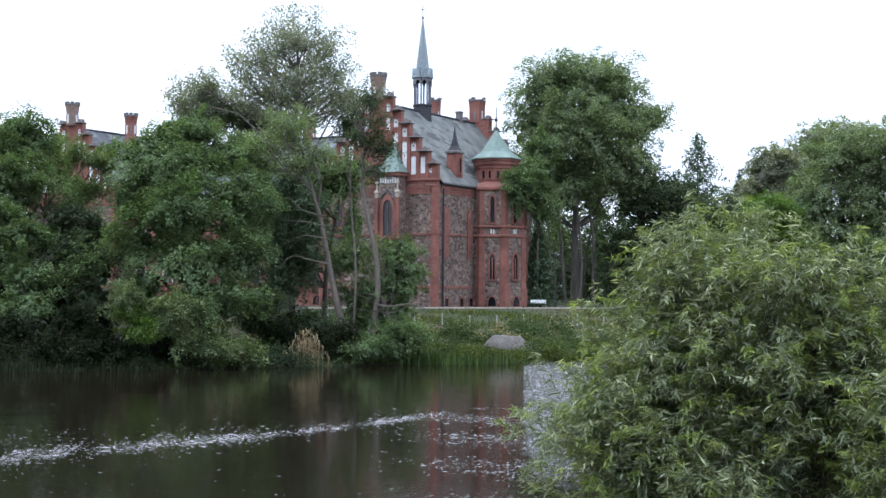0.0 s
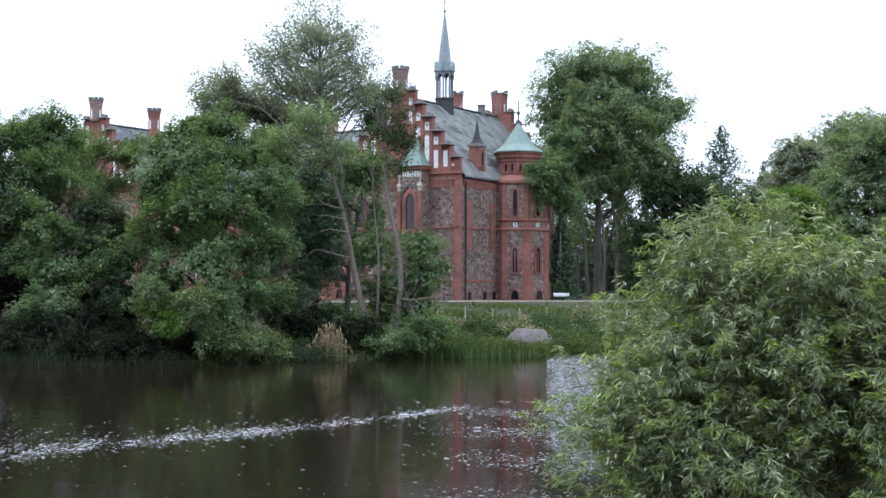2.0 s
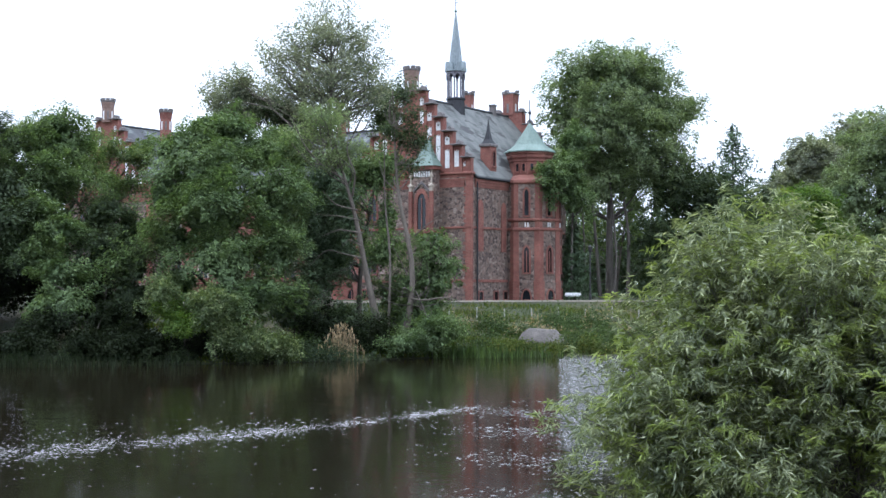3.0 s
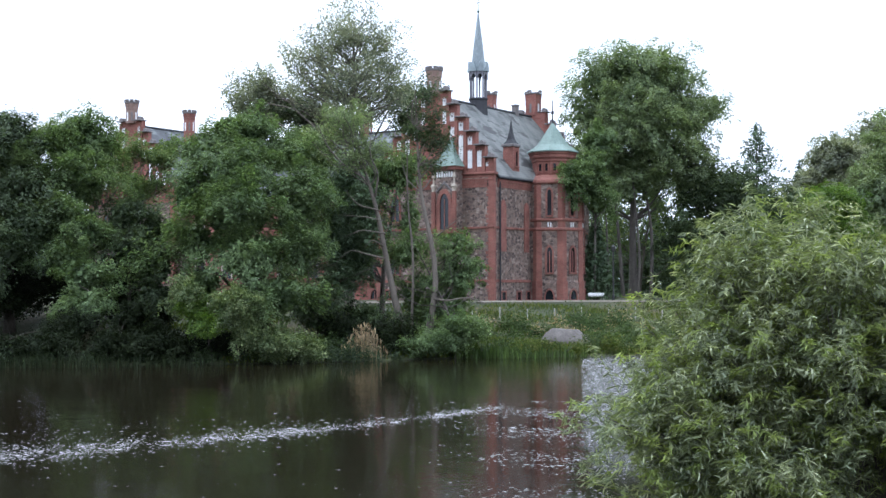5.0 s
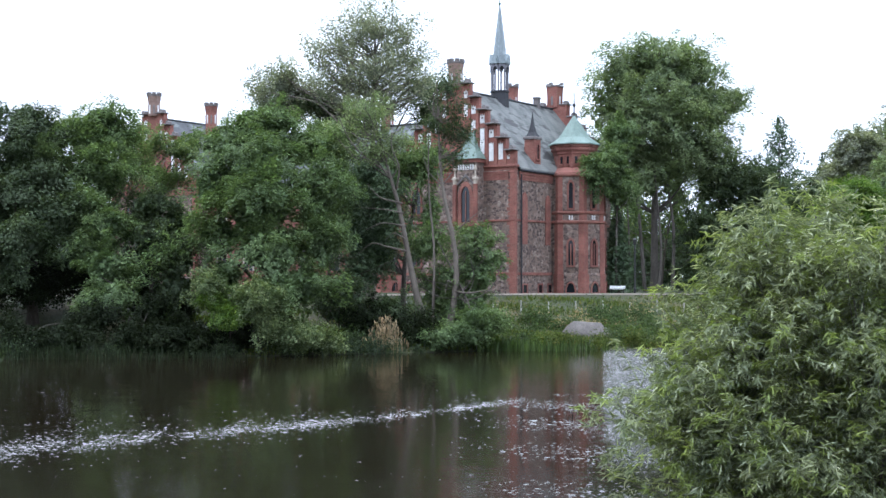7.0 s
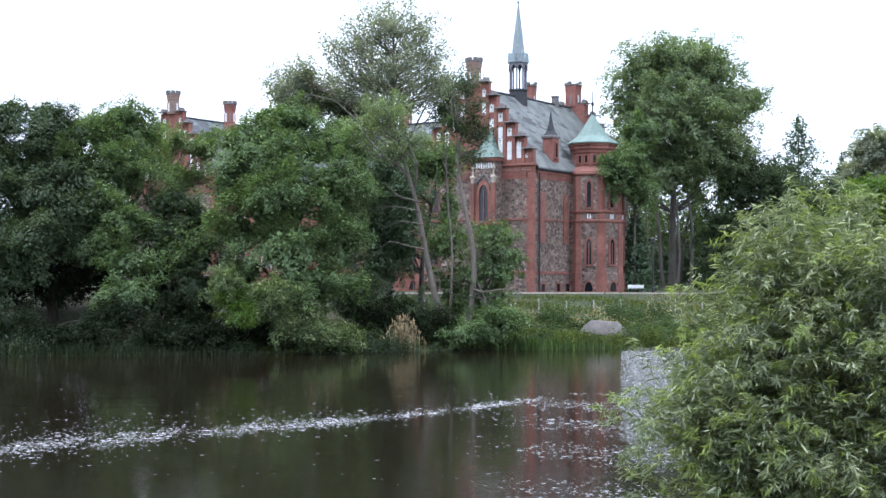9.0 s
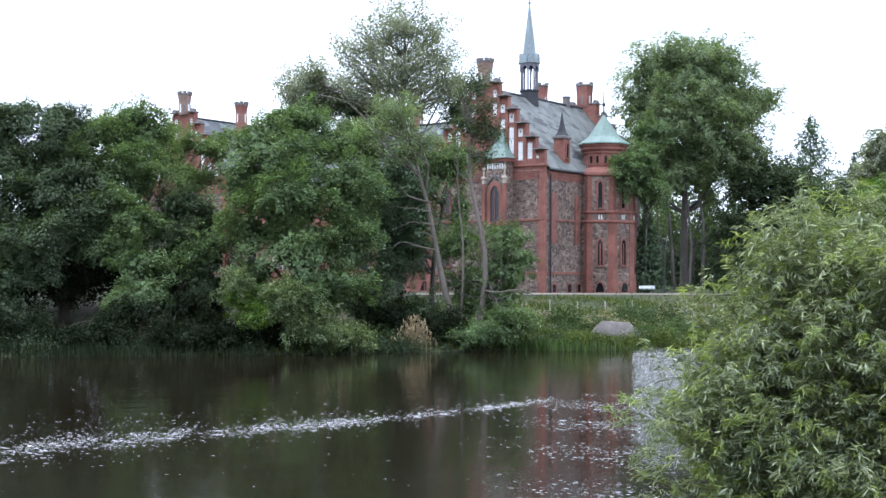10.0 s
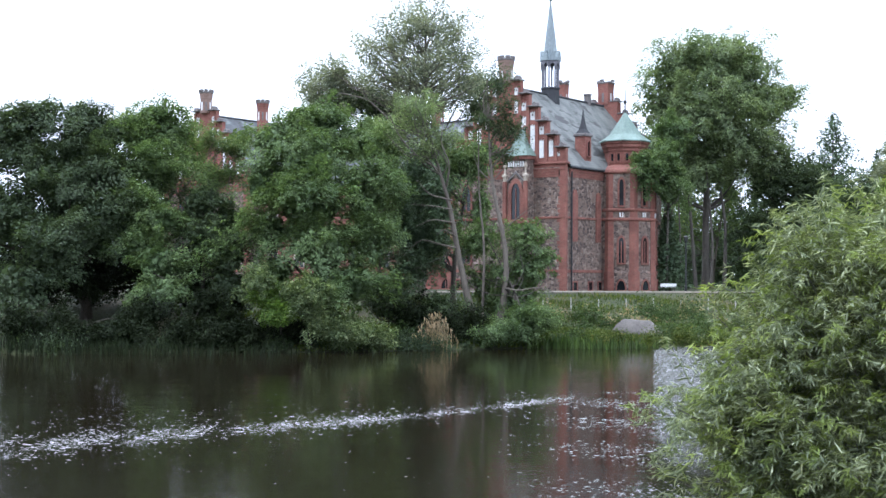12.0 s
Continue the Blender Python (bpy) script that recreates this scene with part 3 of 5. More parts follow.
def stepped_gable(parent, cx, y, facing=-1):
    """Stepped brick gable with white blind niches; cx is the gable's middle, the steps fall away to both sides."""
    right = []
    for (x, top), nxt in zip(STEPS, STEPS[1:] + [(-6.05, 20.6)]):
        right += [(x + 6.9, top), (nxt[0] + 6.9, top)]
    outline = [(6.9, EAVE)] + right + [(-u, z) for u, z in right[::-1]] + [(-6.9, EAVE)]
    outline = [(cx + u, z) for i, (u, z) in enumerate(outline) if i == 0 or (u, z) != outline[i - 1]]
    y1 = y - facing * 0.5
    ob = part("stepped_gable", prism(bmesh.new(), outline, "y", min(y, y1), max(y, y1)), BRICK, parent, "red brick stepped gable with white niches")
    out = y + facing * 0.10
    for s in (1, -1):
        for (x, top), (x2, _) in zip(STEPS, STEPS[1:] + [(-6.05, 0)]):
            a, b = sorted((cx + s * (x + 6.9 + 0.14), cx + s * (x2 + 6.9 - 0.02)))
            part("step_cap", boxed(a, b, y - 0.62, y + 0.62, top, top + 0.14, bevel=0.04), CAPSTONE, ob)
            m = cx + s * (x + 6.9 - 0.28)
            part("step_pinnacle", prism(bmesh.new(), [(m - 0.24, top + 0.14), (m + 0.24, top + 0.14), (m + 0.24, top + 0.34), (m + 0.1, top + 0.5), (m - 0.1, top + 0.5), (m - 0.24, top + 0.34)],
                                        "y", y - 0.3, y + 0.3), CAPSTONE, ob)
        niches = [(-0.62, 12.95, 0.55), (-1.60, 12.95, 1.75), (-2.68, 12.85, 1.95), (-2.68, 15.15, 0.95), (-3.72, 13.55, 2.75), (-3.72, 16.6, 1.0), (-4.75, 15.95, 1.2), (-4.75, 17.6, 0.95), (-5.6, 17.4, 1.4), (-5.6, 19.2, 0.9)]
        for u, z0, h in niches:
            x = cx + s * (u + 6.9)
            part("niche", boxed(x - 0.25, x + 0.25, *sorted((y, y + facing * 0.03)), z0, z0 + h), WHITE, ob, "white plastered blind niche")
            if h < 1.1:
                part("roundel", boxed(x - 0.09, x + 0.09, *sorted((y + facing * 0.03, y + facing * 0.05)), z0 + h * 0.42, z0 + h * 0.62), CAPSTONE, ob)
            part("niche_crest", prism(bmesh.new(), [(x - 0.26, z0 + h), (x - 0.26, z0 + h - 0.12), (x - 0.09, z0 + h - 0.26), (x - 0.07, z0 + h - 0.1), (x + 0.07, z0 + h - 0.1), (x + 0.09, z0 + h - 0.26), (x + 0.26, z0 + h - 0.12), (x + 0.26, z0 + h)],
                                      "y", *sorted((y + facing * 0.03, y + facing * 0.09))), BRICK, ob)
        for u, top in ((-0.16, 13.6), (-1.08, 14.9), (-2.12, 16.3), (-3.2, 17.75), (-4.25, 19.1), (-5.2, 20.5)):
            x = cx + s * (u + 6.9)
            part("pier", boxed(x - 0.17, x + 0.17, *sorted((y, y + facing * 0.12)), EAVE + 0.6, top), BRICK, ob)
    part("gable_moulding", boxed(cx - 7.0, cx + 7.0, *sorted((y, y + facing * 0.2)), EAVE + 0.32, EAVE + 0.52, bevel=0.03), BRICK, ob)
    part("gable_moulding", boxed(cx - 7.0, cx + 7.0, *sorted((y, y + facing * 0.14)), EAVE - 0.3, EAVE - 0.1, bevel=0.03), BRICK, ob)
    chimney(parent, cx, y + 0.05, 20.4, 23.1, 0.72 if facing < 0 else 0.9, 8 if facing < 0 else 4, mat=PALE_BRICK if facing < 0 else BRICK)
    return ob


def saddle_roof(parent, x0, x1, y0, y1, z_eave, z_ridge, along, mat, over=0.35):
    """Slate saddle roof, its ridge along 'x' or 'y', with thickness, ridge roll and gutters."""
    t = 0.22
    if along == "y":
        mid, k = (x0 + x1) / 2, (z_ridge - z_eave) / ((x1 - x0) / 2)
        o = [(x0 - over, z_eave - over * k * 0.55), (mid, z_ridge), (x1 + over, z_eave - over * k * 0.55), (x1 + over, z_eave - over * k * 0.55 - t), (mid, z_ridge - t * 1.6), (x0 - over, z_eave - over * k * 0.55 - t)]
        roof = part("roof", prism(bmesh.new(), o, "y", y0, y1), mat, parent)
        part("ridge_roll", boxed(mid - 0.14, mid + 0.14, y0, y1, z_ridge - 0.1, z_ridge + 0.12, bevel=0.05), LEAD, roof)
        for x in (x0 - over, x1 + over):
            part("gutter", boxed(x - 0.1, x + 0.1, y0, y1, z_eave - over * k * 0.55 - 0.28, z_eave - over * k * 0.55 - 0.1, bevel=0.04), LEAD, roof)
    else:
        mid, k = (y0 + y1) / 2, (z_ridge - z_eave) / ((y1 - y0) / 2)
        o = [(y0 - over, z_eave - over * k * 0.55), (mid, z_ridge), (y1 + over, z_eave - over * k * 0.55), (y1 + over, z_eave - over * k * 0.55 - t), (mid, z_ridge - t * 1.6), (y0 - over, z_eave - over * k * 0.55 - t)]
        roof = part("roof", prism(bmesh.new(), o, "x", x0, x1), mat, parent)
        part("ridge_roll", boxed(x0, x1, mid - 0.14, mid + 0.14, z_ridge - 0.1, z_ridge + 0.12, bevel=0.05), LEAD, roof)
        part("gutter", boxed(x0, x1, y0 - over - 0.1, y0 - over + 0.1, z_eave - over * k * 0.55 - 0.28, z_eave - over * k * 0.55 - 0.1, bevel=0.04), LEAD, roof)
    return roof


def wall_shell(parent, x0, x1, y0, y1, z0, z1, mat=None):
    """Four thick walls round an open inside, as one mesh each."""
    t = 0.6
    for a in ((x0, x1, y0, y0 + t), (x0, x1, y1 - t, y1), (x0, x0 + t, y0 + t, y1 - t), (x1 - t, x1, y0 + t, y1 - t)):
        part("wall", boxed(*a, z0, z1), mat or STONE, parent)


def gable_wing(x_off, full):
    """A gabled wing of fieldstone with brick dressings. full: with oriel, turret, roof spire and side windows."""
    ob = empty("castle_wing", CASTLE @ pose(x_off, 0, 0), "fieldstone castle wing with brick dressings, stepped gables and slate roof" if full else
               "castle wing with white-niched stepped gable behind bank trees", "castle")
    W2 = -13.8
    length = 19.8
    wall_shell(ob, W2, 0, 0, length, -0.6, EAVE)
    saddle_roof(ob, W2, 0, 0.5, length - 0.5, EAVE + 0.4, RIDGE, "y", SLATE if full else DARK_SLATE)
    stepped_gable(ob, -6.9, 0.0)
    stepped_gable(ob, -6.9, length, 1)
    for x0, x1, y0, y1 in ((-0.55, 0.10, -0.10, 0.3), (W2 - 0.1, W2 + 0.75, -0.1, 0.75)):
        part("corner_pier", boxed(x0, x1, y0, y1, -0.3, EAVE + 1.75, bevel=0.02), BRICK, ob)
        part("pier_cap", boxed(x0 - 0.16, x1 + 0.16, y0 - 0.16, y1 + 0.16, EAVE + 0.25, EAVE + 0.5, bevel=0.05), BRICK, ob)
    for z, h, d in ((STRING, 0.2, 0.10), (1.75, 0.28, 0.05)):
        part("string_course", boxed(W2 - d, d + 0.02, -d, 0.0, z, z + h, bevel=0.02), BRICK, ob)
        part("string_course", boxed(0.0, d + 0.02, 0.0, length, z, z + h, bevel=0.02), BRICK, ob)
    for k, z in enumerate((EAVE - 0.95, EAVE - 0.7, EAVE - 0.42)):
        part("cornice", boxed(0.0, 0.06 + 0.07 * k, 0.7, length, z, z + 0.27, bevel=0.01), BRICK, ob)
        part("cornice", boxed(W2 + 0.7, -0.7, -0.06 - 0.04 * k, 0.0, z, z + 0.27, bevel=0.01), BRICK, ob)
    if not full:
        for x in (-10.8, -6.9, -3.0):
            for z in (2.6, 7.8):
                window(ob, on_front(), x, z, 1.2, 2.4)
        return ob
    # brick edge that keys into the stones beside the corner
    rng = random.Random(4)
    z = 0.1
    while z < EAVE - 1:
        h = rng.uniform(0.3, 0.5)
        part("quoin", boxed(-0.55 - rng.uniform(0.05, 0.4), -0.55, -0.05, 0.0, z, z + h * 0.7), BRICK, ob)
        z += h
    # side wall: lesenes, pointed blind slits, small cellar windows
    for y0, y1, z0, z1 in ((1.20, 2.15, 4.75, 9.8), (5.75, 6.60, 4.75, 9.7)):
        part("lesene", prism(bmesh.new(), arch_outline((y0 + y1) / 2, z0, y1 - y0, z1 - z0), "x", 0.0, 0.14), BRICK, ob)
    for y in (1.8, 4.75, 6.6):
        window(ob, on_side(), y, 0.05, 0.7, 0.75, trim=0.14, mullions=0, proud=0.08, name="cellar_window", head="flat")
    part("downpipe", stack(bmesh.new(), 0.16, 0.95, [(0.08, 0.0), (0.08, EAVE - 0.4)], 8), LEAD, ob)
    part("downpipe", stack(bmesh.new(), -3.75, -0.16, [(0.06, 0.0), (0.06, EAVE - 0.4)], 8), LEAD, ob)
    # gable hatch and attic windows
    window(ob, on_front(), -4.55, 14.3, 0.6, 1.7, trim=0.14, mullions=0, name="attic_window")
    # front windows of the hall floor
    window(ob, on_front(), -11.6, 7.9, 1.1, 2.6)
    window(ob, on_front(), -11.6, 2.6, 1.1, 2.3)
    window(ob, on_front(), -12.3, 0.15, 0.9, 0.8, mullions=1, name="cellar_window", head="flat")
    # oriel on the front
    ocx, opr = -4.85, 1.2
    plan = [(ocx - 1.75, 0.0), (ocx - 1.25, -opr), (ocx + 1.25, -opr), (ocx + 1.32, 0.0)]
    part("oriel", prism(bmesh.new(), plan, "z", -0.4, 12.7), STONE, ob, "two-storey stone oriel with brick window bay")
    oriel = ob.children[-1]
    wide = [(ocx - 2.0, 0.0), (ocx - 1.45, -opr - 0.25), (ocx + 1.45, -opr - 0.25), (ocx + 1.55, 0.0)]
    part("oriel_cornice", prism(bmesh.new(), wide, "z", 12.7, 13.05), BRICK, oriel)
    part("oriel_cornice", prism(bmesh.new(), wide, "z", 6.5, 6.75), BRICK, oriel)
    bm = bmesh.new()
    lo = [bm.verts.new((u * 1.0 + (u - ocx) * 0.08, v * 1.12, 13.05)) for u, v in wide]
    mid = [bm.verts.new((ocx + (u - ocx) * 0.55, v * 0.55, 14.1)) for u, v in wide]
    hi = [bm.verts.new((ocx + (u - ocx) * 0.12, v * 0.02, 16.0)) for u, v in wide]
    for a, b in ((lo, mid), (mid, hi)):
        for i in range(3):
            bm.faces.new((a[i], a[i + 1], b[i + 1], b[i]))
        bm.faces.new((a[3], a[0], b[0], b[3]))
    bm.faces.new(lo[::-1]), bm.faces.new(hi)
    part("oriel_roof", bm, COPPER, oriel, "verdigris copper oriel roof")
    window(oriel, on_front(-opr), ocx + 0.0, 6.9, 1.0, 3.5, trim=0.4, mullions=1)
    for u in (ocx - 1.2, ocx + 1.2):
        part("buttress", boxed(u - 0.2, u + 0.2, -opr - 0.3, -opr, 6.7, 10.6, bevel=0.04), BRICK, oriel)
        part("pinnacle", stack(bmesh.new(), u, -opr - 0.15, [(0.2, 10.6), (0.2, 11.0), (0.32, 11.05), (0.32, 11.2), (0.1, 11.35), (0.08, 11.9), (0.2, 11.98), (0.2, 12.1), (0.03, 12.5)], 4, math.pi / 4), SAND, oriel, "pale stone pinnacle")
    q0, q1 = Vector((ocx - 1.25, -opr, 0)), Vector((ocx - 1.75, 0, 0))
    d = (q1 - q0).normalized()
    nrm = Vector((d.y, -d.x, 0))
    nrm = nrm if nrm.y < 0 else -nrm
    window(oriel, lambda u, z, dep, q0=q0, d=d, nrm=nrm: tuple(q0 + d * u + nrm * dep + Vector((0, 0, z))), 0.66, 6.95, 0.62, 2.6, trim=0.16, mullions=1)
    for k in range(7):
        u = ocx - 0.84 + k * 0.28
        part("arcade_niche", boxed(u - 0.08, u + 0.08, -opr - 0.05, -opr, 12.0, 12.55), WHITE, oriel)
    part("gablet", prism(bmesh.new(), [(ocx - 1.1, 10.5), (ocx, 11.6), (ocx + 1.1, 10.5), (ocx + 0.9, 10.5), (ocx, 11.35), (ocx - 0.9, 10.5)], "y", -opr - 0.14, -opr), CAPSTONE, oriel)
    # dormer turret on the side eave
    dy, dx = 4.75, -0.85
    dor = part("dormer_turret", boxed(dx - 0.58, dx + 0.58, dy - 0.62, dy + 0.62, 12.4, 15.4, bevel=0.03), BRICK, ob)
    part("dormer_moulding", boxed(dx - 0.7, dx + 0.7, dy - 0.75, dy + 0.75, 15.2, 15.5, bevel=0.05), CAPSTONE, dor)
    part("dormer_spire", stack(bmesh.new(), dx, dy, [(0.78, 15.5), (0.42, 15.95), (0.22, 16.7), (0.09, 17.5), (0.02, 18.0)], 4, math.pi / 4), LEAD, dor, "black lead-covered spirelet")
    window(dor, on_side(dx + 0.58), dy, 13.3, 0.45, 1.5, trim=0.12, mullions=0)
    # roof spire on the ridge
    fx, fy = -6.9, 8.3
    t8 = math.pi / 8
    fl = part("roof_spire", stack(bmesh.new(), fx, fy, [(1.0, 18.9), (0.92, 20.7), (1.02, 20.8), (1.02, 20.95)], 8, t8), LEAD, ob, "dark lead base of the ridge spire")
    for i in range(8):
        a = t8 + i * 2 * t8
        part("lantern_post", stack(bmesh.new(), fx + 0.84 * math.cos(a), fy + 0.84 * math.sin(a), [(0.1, 20.95), (0.09, 23.7)], 6), GREY_METAL, fl)
        a2 = a + t8
        m = Matrix.Translation((fx + 0.88 * math.cos(a2), fy + 0.88 * math.sin(a2), 0)) @ Matrix.Rotation(a2 + math.pi / 2, 4, "Z")
        bm = bmesh.new()
        prism(bm, [(-0.34, 22.85), (-0.2, 23.3), (0, 23.5), (0.2, 23.3), (0.34, 22.85), (0.36, 23.7), (-0.36, 23.7)], "y", -0.06, 0.06)
        bmesh.ops.transform(bm, matrix=m, verts=bm.verts[:])
        part("lantern_arch", bm, GREY_METAL, fl)
        bm = bmesh.new()
        prism(bm, [(-0.4, 23.72), (0.4, 23.72), (0.03, 24.75), (-0.03, 24.75)], "y", -0.2, 0.3)
        bmesh.ops.transform(bm, matrix=m, verts=bm.verts[:])
        part("lantern_gablet", bm, SPIRE_METAL, fl)
    part("lantern_cornice", stack(bmesh.new(), fx, fy, [(0.94, 23.62), (1.0, 23.68), (1.0, 23.74), (0.8, 23.8)], 8, t8), GREY_METAL, fl)
    part("spire", stack(bmesh.new(), fx, fy, [(0.8, 23.75), (0.62, 25.4), (0.44, 26.9), (0.24, 28.5), (0.05, 30.0)], 8, t8), SPIRE_METAL, fl, "verdigris copper needle spire")
    bm = bmesh.new()
    bmesh.ops.create_uvsphere(bm, u_segments=10, v_segments=8, radius=0.15, matrix=Matrix.Translation((fx, fy, 30.1)))
    part("finial_ball", bm, COPPER, fl, smooth=True)
    bm = boxed(fx - 0.025, fx + 0.025, fy - 0.025, fy + 0.025, 30.1, 31.4)
    box(bm, fx - 0.22, fx + 0.22, fy - 0.025, fy + 0.025, 30.95, 31.0)
    part("cross", bm, LEAD, fl)
    # small stack on the ridge, stack with slots behind it
    part("vent_stack", stack(bmesh.new(), -6.9, 15.9, [(0.42, 19.9), (0.4, 20.95), (0.48, 21.0), (0.48, 21.15)], 4, math.pi / 4), CAPSTONE, ob)
    chimney(ob, -9.2, 14.6, 18.0, 22.6, 0.62, 4)
    # octagonal stair turret
    tx, ty, tb = 0.9, 10.1, 3.35
    tur = part("turret", stack(bmesh.new(), tx, ty, [(tb + 0.14, -0.4), (tb + 0.12, 1.75), (tb, 1.95), (tb, 7.0)], 8), STONE, ob, "octagonal fieldstone turret with brick corners")
    part("turret_upper", stack(bmesh.new(), tx, ty, [(tb - 0.1, 7.0), (tb - 0.1, 11.9)], 8), STONE, tur)
    part("turret_skirt", stack(bmesh.new(), tx, ty, [(tb + 0.02, 11.9), (tb + 0.02, 12.0), (2.1, 12.6)], 8), BRICK, tur)
    dr = 2.08
    part("turret_drum", stack(bmesh.new(), tx, ty, [(dr, 12.2), (dr, 13.9), (dr + 0.1, 14.0), (dr + 0.1, 14.2), (dr + 0.28, 14.4), (dr + 0.28, 14.65), (dr + 0.4, 14.75), (dr + 0.4, 14.95)], 8, t8), BRICK, tur, "red brick turret head")
    for z, r in ((7.0, 0.16), (7.95, 0.08), (11.72, 0.1)):
        part("turret_band", stack(bmesh.new(), tx, ty, [(tb + r - 0.08, z - 0.1), (tb + r, z), (tb + r, z + 0.14), (tb + r - 0.1, z + 0.22)], 8), BRICK, tur)
    part("turret_roof", stack(bmesh.new(), tx, ty, [(dr + 0.58, 14.95), (dr + 0.58, 15.05), (dr * 0.8, 15.75), (dr * 0.46, 16.75), (0.12, 18.0)], 8, t8), COPPER, tur, "verdigris copper tent roof")
    part("turret_finial", stack(bmesh.new(), tx, ty, [(0.09, 17.9), (0.07, 18.9), (0.17, 19.0), (0.17, 19.2), (0.06, 19.3), (0.045, 20.4)], 8), LEAD, tur)
    ap = math.cos(t8)
    for i in range(8):
        a = i * 2 * t8
        if math.cos(a) < -0.1:
            continue
        for rad, z0, z1, wide in ((tb + 0.16, -0.3, 1.9, 0.62), (tb + 0.06, 1.9, 6.95, 0.52), (tb - 0.04, 7.2, 11.8, 0.42)):
            c = Vector((tx + rad * math.cos(a), ty + rad * math.sin(a), 0))
            e1 = Vector((math.cos(a + 5 * t8), math.sin(a + 5 * t8), 0)) * wide
            e2 = Vector((math.cos(a - 5 * t8), math.sin(a - 5 * t8), 0)) * wide
            inn = Vector((math.cos(a), math.sin(a), 0)) * -0.3
            o = [c, c + e1, c + e1 + inn, c + e2 + inn, c + e2]
            part("corner_strip", prism(bmesh.new(), [(q.x, q.y) for q in o], "z", z0, z1), BRICK, tur)
        a2 = a + t8
        if math.cos(a2) < 0.1 and math.sin(a2) > -0.5:
            continue

        def face(rad, turn, a2=a2):
            k = a2 + turn
            return lambda u, z, d: (tx + (rad * ap + d) * math.cos(k) - u * math.sin(k), ty + (rad * ap + d) * math.sin(k) + u * math.cos(k), z)
        window(tur, face(tb, 0), 0, 2.75, 0.5, 2.5, trim=0.2, mullions=1)
        window(tur, face(tb - 0.1, 0), 0, 8.45, 0.42, 2.6, trim=0.18, mullions=0)
        window(tur, face(tb + 0.13, 0), 0, 0.05, 0.8, 0.95, trim=0.16, mullions=0, name="cellar_window")
        for u in (-0.13, 0.13):
            bm = bmesh.new()
            q = [face(tb, 0)(u + du, z, 0.03) for du, z in ((-0.06, 7.3), (0.06, 7.3), (0.06, 7.75), (-0.06, 7.75))]
            q += [face(tb, 0)(u + du, z, -0.1) for du, z in ((-0.06, 7.3), (0.06, 7.3), (0.06, 7.75), (-0.06, 7.75))]
            vs = [bm.verts.new(p) for p in q]
            for f in ((0, 1, 2, 3), (7, 6, 5, 4), (0, 4, 5, 1), (1, 5, 6, 2), (2, 6, 7, 3), (3, 7, 4, 0)):
                bm.faces.new([vs[n] for n in f])
            part("blind_slit", bm, WHITE, tur)
        for turn in (-t8,):
            for u in (-0.36, 0.36):
                window(tur, face(dr, turn), u, 13.0, 0.3, 0.72, trim=0.08, mullions=0, proud=0.07, head="flat")
    return ob


gable_wing(0.0, True)
gable_wing(-42.4, False)


def main_wing():
    """The long range between the gabled wings, set back from them."""
    ob = empty("castle_range", CASTLE @ pose(-13.8, 2.0, 0), "long brick castle range with slate roof and pale window sills", "castle")
    x0, x1 = -28.6, 0.0
    wall_shell(ob, x0, x1, 0, 14, -0.6, EAVE - 0.3, BRICK)
    saddle_roof(ob, x0, x1, 0.0, 14, EAVE - 0.3, 18.3, "x", DARK_SLATE)
    for z in (EAVE - 0.9, 6.9, 1.5):
        part("string_course", boxed(x0, x1, -0.12, 0, z, z + 0.25), BRICK, ob)
    for k in range(7):
        x = -1.8 - k * 4.1
        window(ob, on_front(), x, 2.3, 1.3, 2.5, head="flat", surround=SAND, mullions=1)
        window(ob, on_front(), x, 7.6, 1.3, 2.4, surround=SAND, mullions=1)
        window(ob, on_front(), x, 0.1, 1.1, 0.95, mullions=1, name="cellar_window")
        part("eave_niche", boxed(x - 0.7, x + 0.7, -0.05, 0, 10.15, 10.75), WHITE, ob)
    for k in range(2):
        chimney(ob, -8.2 - 4.6 * k, 7.0, 17.0, 20.9, 0.7, 4)
    return ob


main_wing()
chimney(empty("side_chimney", CASTLE @ pose(-45.9, 6.0, 0), "tall red brick chimney with battlemented head", "chimney"), 0, 0, 12.0, 22.3, 0.7, 8)


# ---- trees of the far bank ----
SIDE_A, SIDE_B = "trees of the far bank", "park trees"
tree("maple_tree", 11, (-13.30, 97.00), [(-14.52, 97.00, 16.04, 1.82, 1.82), (-12.70, 97.00, 16.32, 1.82, 1.54), (-16.37, 96.00, 14.72, 1.92, 1.68), (-13.62, 95.00, 13.51, 2.97, 2.38), (-10.47, 97.00, 14.42, 1.94, 1.70), (-16.59, 95.00, 11.73, 1.98, 1.90), (-9.46, 95.00, 11.34, 2.30, 2.46), (-13.34, 93.00, 10.23, 3.30, 2.33), (-16.22, 94.00, 8.13, 1.88, 1.76), (-8.97, 94.00, 7.74, 1.88, 1.96), (-12.43, 92.00, 7.11, 2.88, 2.11), (-15.66, 93.00, 5.19, 1.74, 1.47), (-10.12, 92.00, 4.62, 2.30, 1.61), (-12.93, 91.50, 3.86, 2.21, 1.37)],
     LEAF_MAPLE, BARK_DARK, "broad dark green maple leaning over the river", "tree", r0=0.45, clumps=190, leaves=50000, leaf=0.33, clump_size=1.2, shell=0.8, fill=0.16, spread=0.35, group=SIDE_A)
